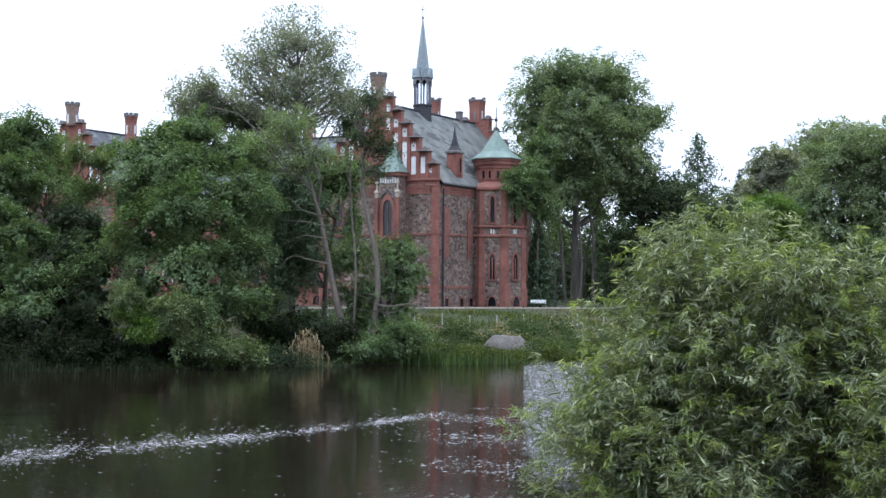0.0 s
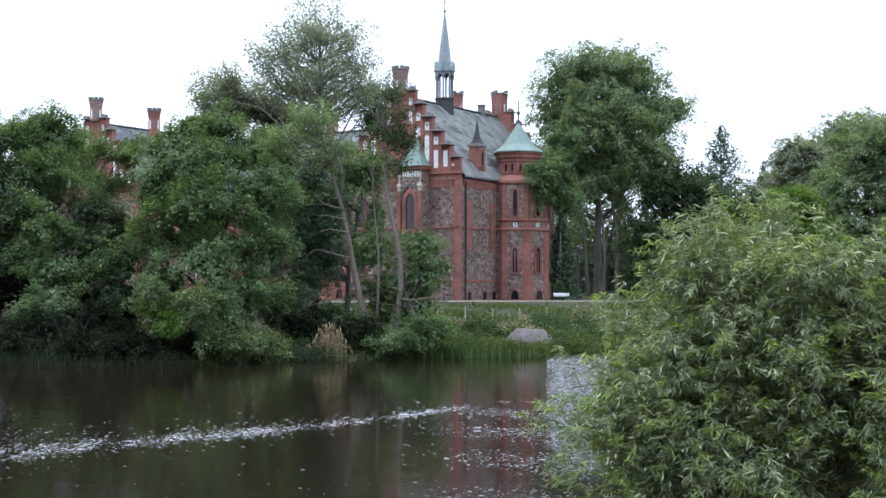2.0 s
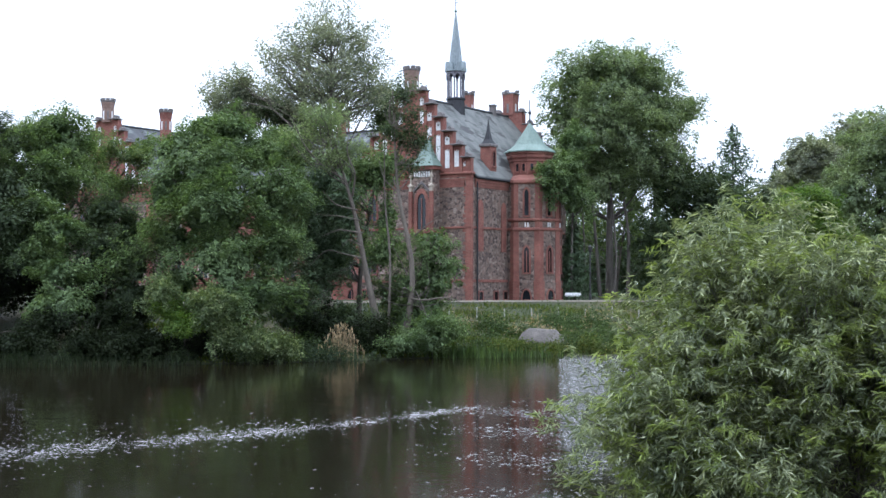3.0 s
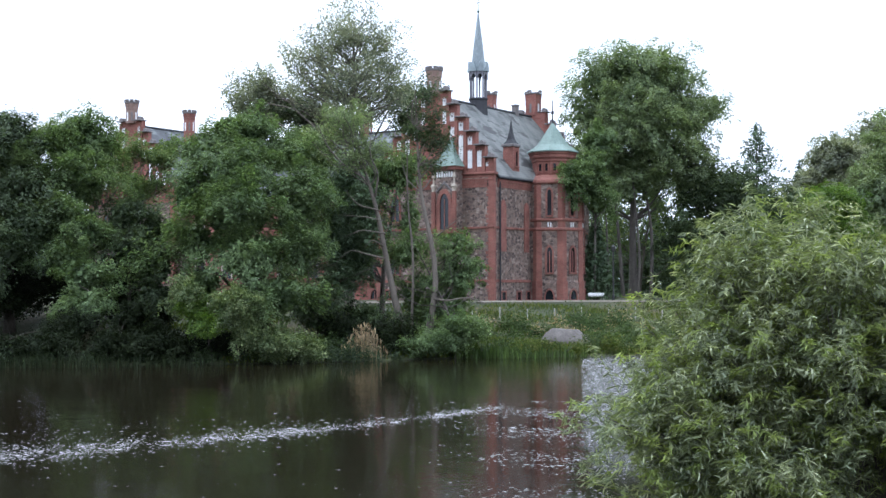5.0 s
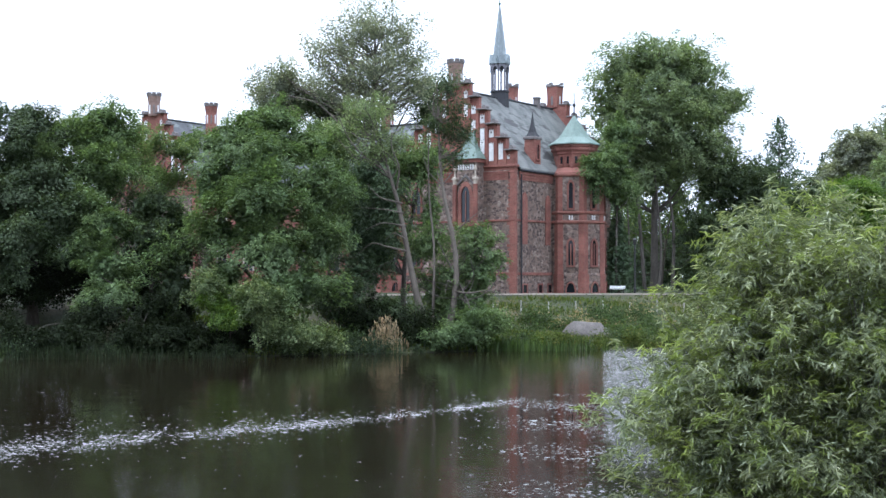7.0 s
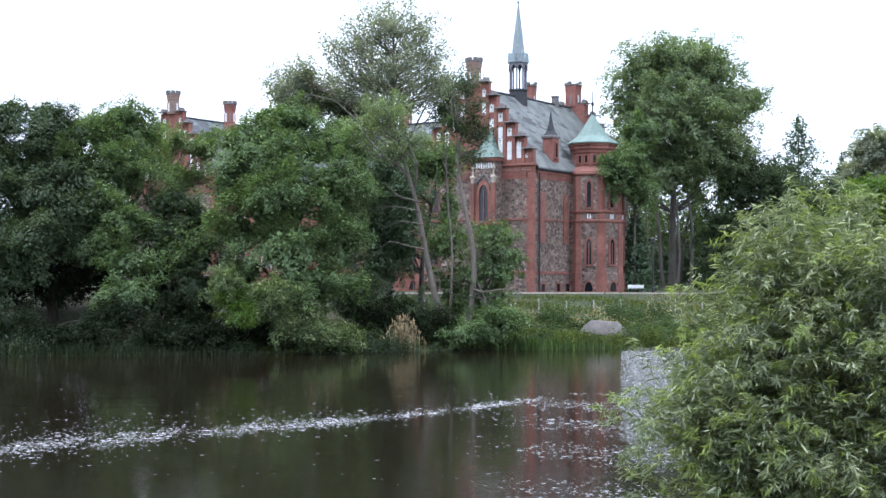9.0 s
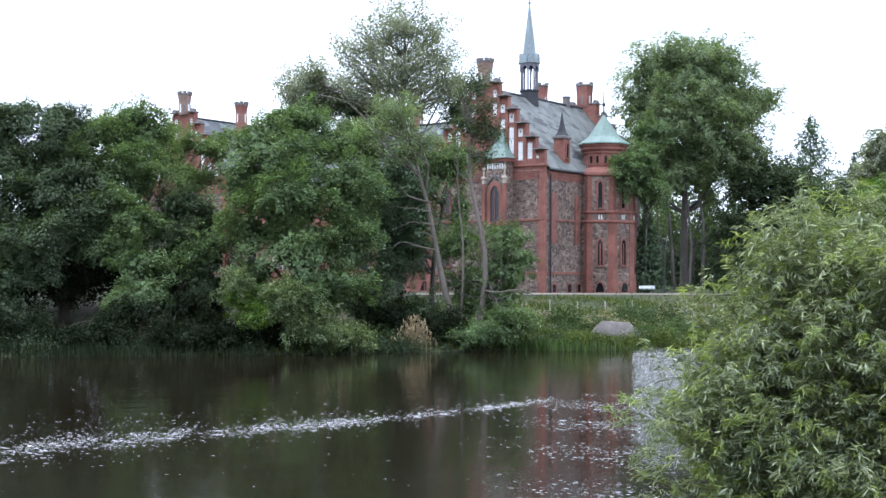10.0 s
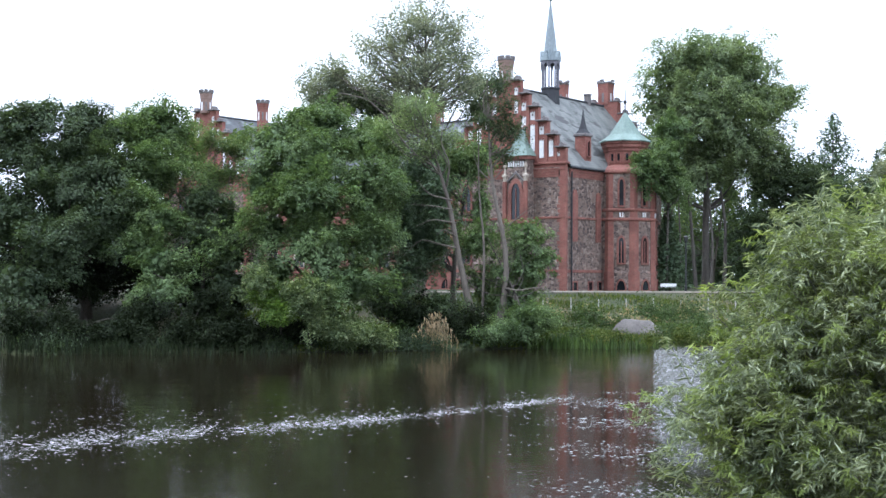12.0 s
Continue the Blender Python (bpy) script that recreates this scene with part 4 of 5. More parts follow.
tree("riverside_tree", 12, (-26.01, 100.00), [(-26.01, 100.00, 16.80, 1.75, 1.25), (-26.78, 99.00, 15.03, 1.73, 1.49), (-24.76, 100.00, 15.42, 1.58, 1.42), (-25.57, 98.00, 12.97, 2.25, 1.63), (-26.17, 96.00, 10.60, 1.68, 1.44), (-24.51, 95.00, 8.96, 1.98, 1.50), (-25.43, 94.00, 7.16, 1.57, 1.33), (-23.88, 93.00, 5.97, 1.86, 1.40), (-22.97, 92.00, 4.04, 1.73, 1.23)],
     LEAF_MAPLE, BARK_DARK, "tall green maple with tiered boughs on the river bank", "tree", r0=0.35, clumps=120, leaves=30000, leaf=0.33, clump_size=1.15, shell=0.78, fill=0.15, spread=0.35, group=SIDE_A)
tree("riverside_tree", 13, (-30.39, 98.00), [(-30.80, 98.00, 16.56, 1.63, 1.39), (-29.26, 99.00, 15.52, 1.65, 1.40), (-30.89, 97.00, 14.30, 1.94, 1.70), (-28.77, 96.00, 12.40, 2.08, 1.80), (-30.45, 95.00, 11.14, 1.90, 1.90), (-27.78, 94.00, 9.31, 1.76, 1.65), (-29.42, 93.00, 7.91, 2.13, 1.74)],
     LEAF_DARK, BARK_DARK, "dense dark green broadleaf tree on the river bank", "tree", r0=0.4, clumps=145, leaves=34000, leaf=0.33, clump_size=1.15, shell=0.78, fill=0.17, spread=0.35, group=SIDE_A)
tree("riverside_tree", 14, (-34.73, 97.00), [(-34.13, 97.00, 16.32, 2.22, 1.82), (-36.15, 97.00, 14.50, 2.83, 2.43), (-32.97, 96.00, 12.40, 2.40, 2.40), (-35.01, 95.00, 9.16, 2.97, 2.77), (-31.56, 93.00, 7.13, 2.33, 2.33), (-33.52, 92.00, 4.42, 2.88, 1.92)],
     LEAF_DARK, BARK_DARK, "dense dark green broadleaf tree on the river bank", "tree", r0=0.4, clumps=140, leaves=22000, leaf=0.36, clump_size=1.1, shell=0.7, group=SIDE_A)
tree("young_tree", 15, (-22.62, 106.00), [(-23.51, 106.00, 15.74, 1.33, 1.15), (-21.39, 106.00, 15.03, 1.59, 1.41), (-24.39, 106.00, 14.28, 1.24, 1.41), (-22.27, 106.00, 12.95, 2.21, 1.15), (-30.57, 108.00, 17.56, 1.71, 0.72), (-25.30, 108.00, 16.93, 1.08, 1.08), (-20.61, 107.00, 15.84, 1.16, 1.34)],
     LEAF_GREY, BARK_GREY, "thin-crowned grey-green tree before the brick gable", "tree", r0=0.2, clumps=130, leaves=15000, leaf=0.26, clump_size=0.85, group=SIDE_A, shell=0.2, twigs=40, fill=0.0, rise=0.3)
tree("riverside_tree", 16, (-21.59, 97.00), [(-21.59, 97.00, 10.38, 1.78, 1.29), (-19.97, 97.00, 9.04, 1.54, 1.37), (-22.60, 97.00, 9.25, 1.13, 1.05), (-21.17, 96.00, 8.00, 2.00, 1.04), (-19.37, 96.00, 6.60, 1.44, 1.52), (-19.56, 95.00, 4.41, 1.58, 1.43)],
     LEAF_DARK, BARK_DARK, "dark small tree in the bank's undergrowth", "tree", r0=0.2, clumps=60, leaves=13000, leaf=0.32, clump_size=1.0, shell=0.6, group=SIDE_A)
tree("young_tree", 17, (-9.19, 104.00), [(-9.49, 104.00, 15.53, 1.47, 1.47), (-8.63, 104.00, 14.10, 1.04, 1.56), (-10.68, 105.00, 16.82, 0.96, 0.79)],
     LEAF_GREY, BARK_GREY, "yellow-green young tree behind the maple", "tree", r0=0.2, clumps=70, leaves=7000, leaf=0.27, clump_size=0.8, group=SIDE_A, shell=0.3, rise=0.3)
tree("aspen_tree", 18, (-6.78, 113.00), [(-6.41, 113.00, 26.06, 2.92, 2.17), (-8.76, 113.00, 25.02, 2.64, 2.07), (-4.19, 113.00, 25.11, 1.98, 1.88), (-11.12, 113.00, 24.08, 1.98, 1.79), (-3.58, 113.00, 23.23, 1.88, 1.88), (-7.25, 113.00, 22.66, 4.47, 2.26), (-14.67, 115.00, 22.11, 1.92, 1.25), (-16.39, 115.00, 21.15, 1.44, 1.05), (-9.84, 113.00, 21.02, 2.92, 1.79), (-3.96, 113.00, 21.02, 3.11, 1.60), (-6.78, 113.00, 19.60, 3.53, 1.70)],
     LEAF_ASPEN, BARK_GREY, "tall airy grey-green aspen above the other trees", "tree", r0=0.4, clumps=190, leaves=27000, leaf=0.24, clump_size=1.2, shell=0.25, twigs=170, group=SIDE_A, fill=0.0, rise=0.8, flat=0.2, width=0.8, spread=1.0)
tree("aspen_tree", 24, (-15.00, 116.00), [(-14.60, 116.00, 22.17, 1.74, 1.64), (-16.25, 116.00, 21.10, 1.55, 1.26), (-13.15, 116.00, 20.81, 1.74, 1.45), (-14.94, 116.00, 19.75, 2.42, 1.26)],
     LEAF_ASPEN, BARK_GREY, "smaller grey-green aspen behind the maple", "tree", r0=0.22, clumps=80, leaves=10500, leaf=0.24, clump_size=1.0, shell=0.3, twigs=50, group=SIDE_A, fill=0.0, rise=0.7, flat=0.2, width=0.8, spread=0.9)
tree("dark_tree", 23, (-9.38, 116.00), [(-10.59, 116.00, 19.75, 1.93, 1.64), (-9.38, 116.00, 18.06, 1.64, 1.74), (-12.39, 117.00, 20.36, 1.76, 1.27), (-13.85, 117.00, 19.63, 1.46, 1.17), (-2.39, 117.00, 21.58, 1.66, 1.27), (-1.90, 117.00, 19.63, 1.46, 1.66)],
     LEAF_DARK, BARK_DARK, "dark green tree behind the aspen", "tree", r0=0.25, clumps=100, leaves=11000, leaf=0.3, clump_size=0.9, shell=0.3, group=SIDE_A, rise=0.3)
tree("alder_tree", 19, ((-1.91, 99.00, 1.58)), [(-6.11, 99.00, 16.86, 2.27, 1.57), (-7.85, 99.00, 15.62, 1.65, 1.07), (-4.32, 99.00, 15.20, 1.73, 1.24), (-5.98, 99.00, 14.37, 2.27, 1.03)],
     LEAF_LIME, BARK_GREY, "leaning grey-barked tree, mostly bare below", "tree",
     trunk=[(-1.91, 99.00, 1.58), (-2.41, 99.00, 3.02), (-3.33, 99.00, 7.14), (-3.89, 99.00, 10.85), (-4.85, 99.00, 13.34), (-5.70, 99.00, 17.07)], r0=0.38, clumps=70, leaves=6500, leaf=0.24, shell=0.1, rise=0.6, flat=0.3, clump_size=0.7, twigs=30, group=SIDE_A, fill=0.0,
     extra=[([(-3.68, 99.00, 10.65), (-5.28, 98.00, 11.00), (-6.19, 98.00, 12.02)], 0.07, 0.02), ([(-3.55, 99.00, 9.94), (-4.87, 98.00, 10.18), (-6.72, 98.00, 10.30)], 0.06, 0.015), ([(-3.34, 99.00, 8.99), (-5.07, 98.00, 9.24), (-6.30, 98.00, 8.66)], 0.06, 0.015),
            ([(-3.17, 99.00, 7.14), (-4.65, 98.00, 7.44), (-5.88, 98.00, 7.84), (-7.11, 98.00, 6.61)], 0.07, 0.015), ([(-4.68, 99.00, 12.92), (-6.36, 98.50, 13.91), (-7.56, 98.00, 15.30), (-8.36, 98.00, 17.15)], 0.10, 0.03),
            ([(-4.10, 99.00, 11.68), (-3.78, 98.00, 13.25), (-4.48, 98.00, 14.69), (-4.33, 98.00, 16.33)], 0.09, 0.025), ([(-3.25, 99.00, 7.96), (-4.25, 98.00, 8.54), (-4.86, 98.00, 7.93)], 0.05, 0.01)])
tree("ivied_tree", 20, ((-0.17, 98.00, 1.01)), [(-0.33, 98.00, 18.89, 1.06, 1.23), (0.25, 98.00, 17.26, 1.06, 1.14), (-0.57, 98.00, 15.62, 0.98, 1.14), (0.65, 98.00, 15.42, 0.90, 1.23), (0.04, 98.00, 13.78, 1.06, 0.90), (-1.59, 98.00, 16.23, 0.82, 0.90)],
     LEAF_DARK, BARK_GREY, "thin grey tree with sparse dark crown", "tree",
     trunk=[(-0.26, 98.00, 1.01), (-0.18, 98.00, 2.23), (0.46, 98.00, 4.68), (0.29, 98.00, 7.94), (-0.70, 98.00, 10.80), (-0.96, 98.00, 13.67), (-1.14, 98.00, 19.40)], r0=0.36, clumps=60, leaves=4300, leaf=0.26, shell=0.2, rise=0.3, flat=0.3, clump_size=0.7, twigs=26, group=SIDE_A, fill=0.0,
     extra=[([(0.06, 98.00, 4.27), (1.07, 97.00, 4.08), (2.68, 97.00, 4.37), (3.88, 97.00, 3.90)], 0.09, 0.02), ([(0.18, 98.00, 4.68), (-0.35, 97.00, 5.08), (-0.51, 97.00, 4.07)], 0.08, 0.02), ([(0.45, 98.00, 8.76), (1.45, 97.00, 9.61), (2.46, 97.00, 10.26)], 0.06, 0.015),
            ([(-0.87, 98.00, 12.85), (0.02, 97.50, 13.83), (1.23, 97.00, 14.31)], 0.07, 0.015), ([(-0.87, 98.00, 12.03), (-1.77, 98.00, 12.85), (-2.19, 98.00, 14.48)], 0.06, 0.015), ([(-1.45, 99.00, 1.58), (-1.27, 99.00, 7.14), (-1.78, 99.00, 11.68), (-1.72, 99.00, 17.07)], 0.13, 0.03)])
tree("maple_sapling", 21, ((1.68, 97.00, 1.06)), [(1.71, 100.00, 7.80, 2.00, 2.00), (1.51, 100.00, 5.51, 2.58, 1.88), (-1.72, 101.00, 7.82, 1.68, 1.51), (3.17, 100.00, 6.56, 1.33, 1.33), (0.69, 100.00, 3.22, 2.75, 1.88), (-1.20, 101.00, 4.66, 2.10, 1.68)],
     LEAF_MAPLE, BARK_DARK, "bushy green sapling round the grey trunks", "tree", r0=0.12, clumps=75, leaves=12000, leaf=0.27, clump_size=0.75, shell=0.5, spread=0.35, group=SIDE_A)
tree("yew_tree", 22, ((-4.01, 109.00, 1.90)), [(-4.29, 109.00, 13.72, 1.91, 2.50), (-2.15, 109.00, 14.41, 1.91, 2.27), (-5.41, 109.00, 10.30, 1.82, 2.73), (-1.68, 109.00, 10.54, 1.18, 1.91), (-6.56, 109.00, 12.35, 1.82, 2.50), (-7.39, 108.00, 9.12, 1.80, 2.70), (-5.80, 108.00, 7.32, 1.57, 2.25)],
     LEAF_MAPLE, BARK_DARK, "dark green tree close to the castle front", "tree", r0=0.25, clumps=130, leaves=17000, leaf=0.3, group=SIDE_A)
# undergrowth at the water's edge; the darkest bushes have shade in their leaf colour
for k, (args) in enumerate([
        ([(-10.23, 89.60, 1.34, 1.87, 0.97), (-8.42, 91.00, 0.94, 1.14, 0.76)], LEAF_SALLOW, "grey-green sallow bush hanging over the water", 9500),
        ([(-12.63, 88.60, 3.78, 1.55, 1.33), (-16.10, 89.00, 4.44, 1.04, 1.11), (-11.95, 89.00, 2.22, 1.26, 0.96)], LEAF_SALLOW, "grey-green sallow bush hanging over the water", 11500),
        ([(-14.52, 88.40, 2.60, 1.11, 0.96), (-15.62, 88.80, 3.52, 0.74, 0.81)], LEAF_BRIGHT, "small yellow-green bush at the waterline", 4500),
        ([(-30.16, 105.00, 11.13, 3.06, 3.28), (-27.09, 105.00, 11.78, 1.97, 2.63), (-33.88, 105.00, 12.22, 2.63, 3.50)], LEAF_DARK, "tall green bush behind the bank trees", 15000),
        # these dark thickets stand in for the shaded hollows between the trunks
        ([(-29.88, 97.00, 4.72, 2.83, 2.02), (-33.32, 97.00, 5.00, 2.63, 2.22)], LEAF_SHADED, "dark thicket between the trunks of the bank trees", 12000),
        ([(-19.98, 98.00, 3.16, 1.84, 1.63), (-22.43, 98.00, 3.57, 1.63, 1.63)], LEAF_SHADED, "dark thicket between the trunks of the bank trees", 8000),
        ([(-23.14, 103.00, 5.21, 2.58, 3.43), (-27.65, 103.00, 5.64, 3.43, 4.29)], LEAF_SHADED, "dark thicket filling the wood's edge", 16000),
        ([(-31.94, 103.00, 6.50, 3.43, 5.15), (-36.24, 103.00, 6.50, 3.43, 5.15)], LEAF_SHADED, "dark thicket filling the wood's edge", 19000),
        ([(-16.94, 89.50, 1.08, 1.68, 0.90), (-18.53, 90.00, 1.44, 1.50, 1.28)], LEAF_SHADED, "dark bush in the shade of the bank trees", 6500),
        ([(-20.74, 89.00, 1.18, 1.85, 1.04), (-19.96, 90.50, 2.93, 1.13, 1.36)], LEAF_SHADED, "brownish elder in the shade of the bank trees", 6500),
        ([(-24.86, 88.50, 1.31, 2.21, 1.18), (-26.92, 88.00, 1.08, 1.83, 0.88), (-23.78, 90.00, 2.56, 1.50, 1.13)], LEAF_SHADED, "dark bush in the shade of the bank trees", 9000),
        ([(-29.49, 88.00, 1.52, 2.20, 1.25), (-31.69, 88.00, 1.52, 1.83, 1.47)], LEAF_SHADED, "dark bush in the shade of the bank trees", 6500),
        ([(-14.65, 91.50, 1.19, 1.83, 0.99), (-12.88, 92.50, 1.34, 1.93, 1.08)], LEAF_SHADED, "dark bush under the maple", 6500),
        ([(-8.03, 97.00, 3.43, 2.42, 2.22), (-4.38, 97.00, 2.24, 2.42, 1.62)], LEAF_DARK, "dark bush behind the sallow", 7000),
        ([(-5.59, 97.00, 2.03, 2.83, 1.46), (-2.74, 96.50, 1.66, 1.81, 1.53)], LEAF_SHADED, "low dark thicket under the bare tree", 7000),
        ([(2.06, 96.00, 1.90, 2.20, 1.44), (-0.33, 95.00, 1.13, 1.78, 1.03)], LEAF_MAPLE, "low green thicket at the water's edge", 6500),
        ([(-6.36, 106.00, 6.83, 2.12, 3.09), (-7.48, 106.00, 9.49, 2.21, 3.09), (-5.17, 104.00, 11.15, 1.56, 2.38), (-4.64, 104.00, 9.19, 1.21, 1.95), (-6.67, 107.00, 13.34, 1.87, 1.87), (-7.53, 104.00, 5.49, 1.95, 2.17)], LEAF_CONIFER, "dark evergreen tree near the castle wall", 17000),
        ([(-9.73, 104.00, 8.96, 2.38, 3.47), (-8.66, 104.00, 12.01, 1.52, 1.73), (-2.29, 104.00, 7.25, 1.47, 1.47)], LEAF_MAPLE, "dark bush between maple and castle", 9000)]):
    blobs, mat, label, count = args
    x, y = blobs[0][:2]
    y = max(y, float(np.interp(x, *BANK)) + 0.9)   # rooted on dry ground
    tree("bush", 40 + k, (x, y), blobs, mat, BARK_DARK, label, "bush", r0=0.08, clumps=max(30, count // 110), leaves=count, leaf=0.25, clump_size=0.6, twigs=12, group="waterside bushes", shell=0.5, rise=0.35, flat=0.25)

# ---- park trees to the right of the castle ----
tree("lime_tree", 60, ((22.39, 150.00, 3.87)), [(22.99, 150.00, 29.19, 5.31, 3.44), (18.98, 150.00, 27.95, 3.88, 3.44), (26.69, 150.00, 27.62, 3.75, 3.75), (17.43, 150.00, 23.89, 3.44, 3.75), (22.54, 149.00, 23.76, 6.83, 4.97), (28.54, 150.00, 23.88, 3.75, 3.75), (31.00, 150.00, 24.82, 2.38, 1.88), (18.55, 149.00, 19.43, 4.35, 3.73), (25.29, 149.00, 19.43, 5.28, 3.73), (21.62, 149.00, 16.34, 5.59, 3.10), (29.15, 150.00, 17.05, 3.12, 3.75)],
     LEAF_LIME, BARK_MID, "tall rounded lime tree with full green crown", "tree", r0=0.5, clumps=300, leaves=62000, leaf=0.40, clump_size=1.35, shell=0.75, twigs=60, fill=0.12, rise=0.1, flat=0.2, spread=0.35, group=SIDE_B,
     extra=[([(21.00, 148.00, 3.88), (20.51, 148.00, 10.74), (19.77, 148.00, 19.33)], 0.25, 0.1), ([(24.03, 148.00, 3.90), (24.21, 148.00, 10.75), (23.30, 148.00, 16.88)], 0.25, 0.1), ([(19.23, 147.00, 3.88), (19.16, 147.00, 9.48), (18.91, 147.00, 14.96)], 0.16, 0.06), ([(22.27, 146.00, 3.91), (22.51, 146.00, 8.86), (21.79, 146.00, 16.72)], 0.2, 0.08)])
# boughs of the big lime, built as a separate tree on an added trunk
tree("young_lime", 59, (16.60, 138.00), [(14.40, 135.00, 15.70, 1.85, 2.20), (13.45, 134.00, 16.75, 1.00, 1.00), (16.67, 137.00, 14.57, 2.17, 2.57), (17.20, 139.00, 19.72, 1.98, 2.62), (16.10, 136.50, 17.40, 1.70, 1.90)],
     LEAF_MAPLE, BARK_MID, "overhanging lime boughs before the turret, on an added slender trunk", "tree", r0=0.16, clumps=60, leaves=12000, leaf=0.34, clump_size=0.95, shell=0.5, twigs=26, group=SIDE_B)
tree("thicket_tree", 61, ((23.93, 156.00, 3.83)), [(22.28, 158.00, 11.78, 3.95, 4.61), (26.17, 158.00, 13.10, 3.95, 4.61)],
     LEAF_GREY, BARK_GREY, "thin grey undergrowth tree behind the lime", "tree", r0=0.2, clumps=70, leaves=3500, leaf=0.34, shell=0.2, group=SIDE_B)
tree("thicket_tree", 62, ((30.99, 150.00, 3.92)), [(32.13, 151.00, 16.82, 3.46, 2.83), (28.92, 152.00, 17.21, 2.85, 3.17), (34.90, 151.00, 14.64, 3.46, 3.15), (31.61, 150.00, 13.95, 4.69, 4.69), (28.16, 148.00, 9.54, 3.70, 4.32), (33.60, 148.00, 8.95, 4.32, 4.32), (30.76, 146.00, 5.87, 5.47, 2.43)],
     LEAF_DARK, BARK_DARK, "dark green rounded park tree", "tree", r0=0.35, clumps=190, leaves=22000, leaf=0.42, clump_size=1.0, group=SIDE_B)
tree("park_tree", 63, ((38.60, 135.00, 5.24)), [(40.38, 135.00, 17.82, 3.26, 2.70), (38.34, 135.00, 14.94, 2.53, 2.81)],
     LEAF_ASPEN, BARK_DARK, "grey-green rounded park tree on the lawn", "tree", r0=0.3, clumps=120, leaves=14000, leaf=0.38, group=SIDE_B, shell=0.3)
tree("park_tree", 64, ((43.79, 125.00, 5.26)), [(43.85, 125.00, 17.47, 3.91, 3.65), (40.80, 124.00, 12.60, 3.36, 4.65), (46.15, 124.00, 12.64, 4.13, 5.68), (42.57, 123.00, 7.86, 6.15, 3.59)],
     LEAF_LIME, BARK_DARK, "large dark green park tree", "tree", r0=0.5, clumps=260, leaves=34000, leaf=0.38, clump_size=1.0, group=SIDE_B)
tree("park_tree", 65, ((49.58, 122.00, 5.29)), [(48.08, 122.00, 18.26, 4.07, 3.56), (51.23, 122.00, 14.65, 4.58, 5.59), (48.15, 121.00, 9.39, 4.54, 4.54)],
     LEAF_LIME, BARK_DARK, "large dark green park tree", "tree", r0=0.5, clumps=220, leaves=24000, leaf=0.38, clump_size=1.0, group=SIDE_B)
tree("park_tree", 66, ((34.75, 118.00, 5.21)), [(34.87, 118.00, 12.45, 2.85, 1.87), (33.25, 118.00, 10.69, 1.97, 1.97), (36.28, 118.00, 9.71, 2.95, 2.46)],
     LEAF_BRIGHT, BARK_DARK, "bright yellow-green small park tree", "tree", r0=0.2, clumps=90, leaves=10500, leaf=0.32, group=SIDE_B)
tree("park_tree", 67, ((36.30, 135.00, 5.23)), [(36.58, 136.00, 11.54, 3.97, 4.53), (33.67, 136.00, 9.80, 2.83, 3.40)],
     LEAF_DARK, BARK_DARK, "dark green park tree on the lawn", "tree", r0=0.3, clumps=130, leaves=14000, leaf=0.38, group=SIDE_B)


def conifer(seed, base, height, radius, leaves, label):
    """A narrow fir: whorls of drooping boughs round a straight stem."""
    rng = np.random.default_rng(seed)
    ob = empty("fir_tree", pose(*base), label, "tree", SIDE_B)
    v, f = tube_arrays([(0, 0, -0.3), (0, 0, height * 0.5), (0, 0, height)], [0.3, 0.18, 0.02], 8)
    raw("trunk", v, f, BARK_DARK, ob, smooth=True)
    h = 1 - rng.beta(1.0, 1.7, leaves)
    h = 0.06 + 0.94 * (1 - h)
    bough = rng.integers(0, 11, leaves) * 2.4 + np.floor(h * 26) * 0.9
    ang = bough + rng.normal(0, 0.22, leaves)
    reach = radius * (1 - h) ** 0.8 * (0.75 + 0.5 * np.sin(np.floor(h * 26) * 2.1 + bough * 3.7)) * rng.uniform(0.15, 1.0, leaves) ** 0.6 + 0.05
    p = np.stack([reach * np.cos(ang), reach * np.sin(ang), height * h - reach * 0.35 + rng.normal(0, 0.18, leaves)], 1)
    nrm = np.stack([np.cos(ang) * 0.4, np.sin(ang) * 0.4, np.ones(leaves)], 1)
    v, f = leaf_arrays(rng, p, nrm, 0.5, 0.2, droop=0.3)
    tagged(raw("crown", v, f, LEAF_CONIFER, ob), kind="stuff")
    return ob


conifer(70, ((38.11, 158.00, 3.89)), 20.5, 10.5, 13000, "narrow dark fir with ragged pointed top")
conifer(76, ((16.87, 139.00, 3.94)), 8.6, 2.4, 5000, "dark clipped fir at the turret's foot")
conifer(71, ((21.23, 175.00, 3.81)), 16.0, 4.4, 7000, "dark fir behind the lime tree")
conifer(72, ((24.55, 182.00, 3.77)), 17.0, 4.8, 7000, "dark fir behind the lime tree")
conifer(74, ((29.49, 178.00, 3.82)), 15.0, 5.0, 7000, "dark fir behind the lime tree")
conifer(75, ((32.76, 176.00, 3.86)), 16.0, 5.0, 7000, "dark fir behind the lime tree")
tree("thicket_tree", 68, ((20.94, 168.00, 3.86)), [(20.93, 168.00, 11.51, 2.94, 3.85), (22.66, 168.00, 7.34, 3.85, 3.15), (19.21, 168.00, 6.63, 2.45, 3.15), (26.77, 170.00, 8.09, 4.25, 4.25), (30.95, 170.00, 8.81, 4.25, 4.96)],
     LEAF_DARK, BARK_DARK, "dark thicket of young trees behind the lime", "tree", r0=0.2, clumps=150, leaves=6000, leaf=0.42, shell=0.2, group=SIDE_B)
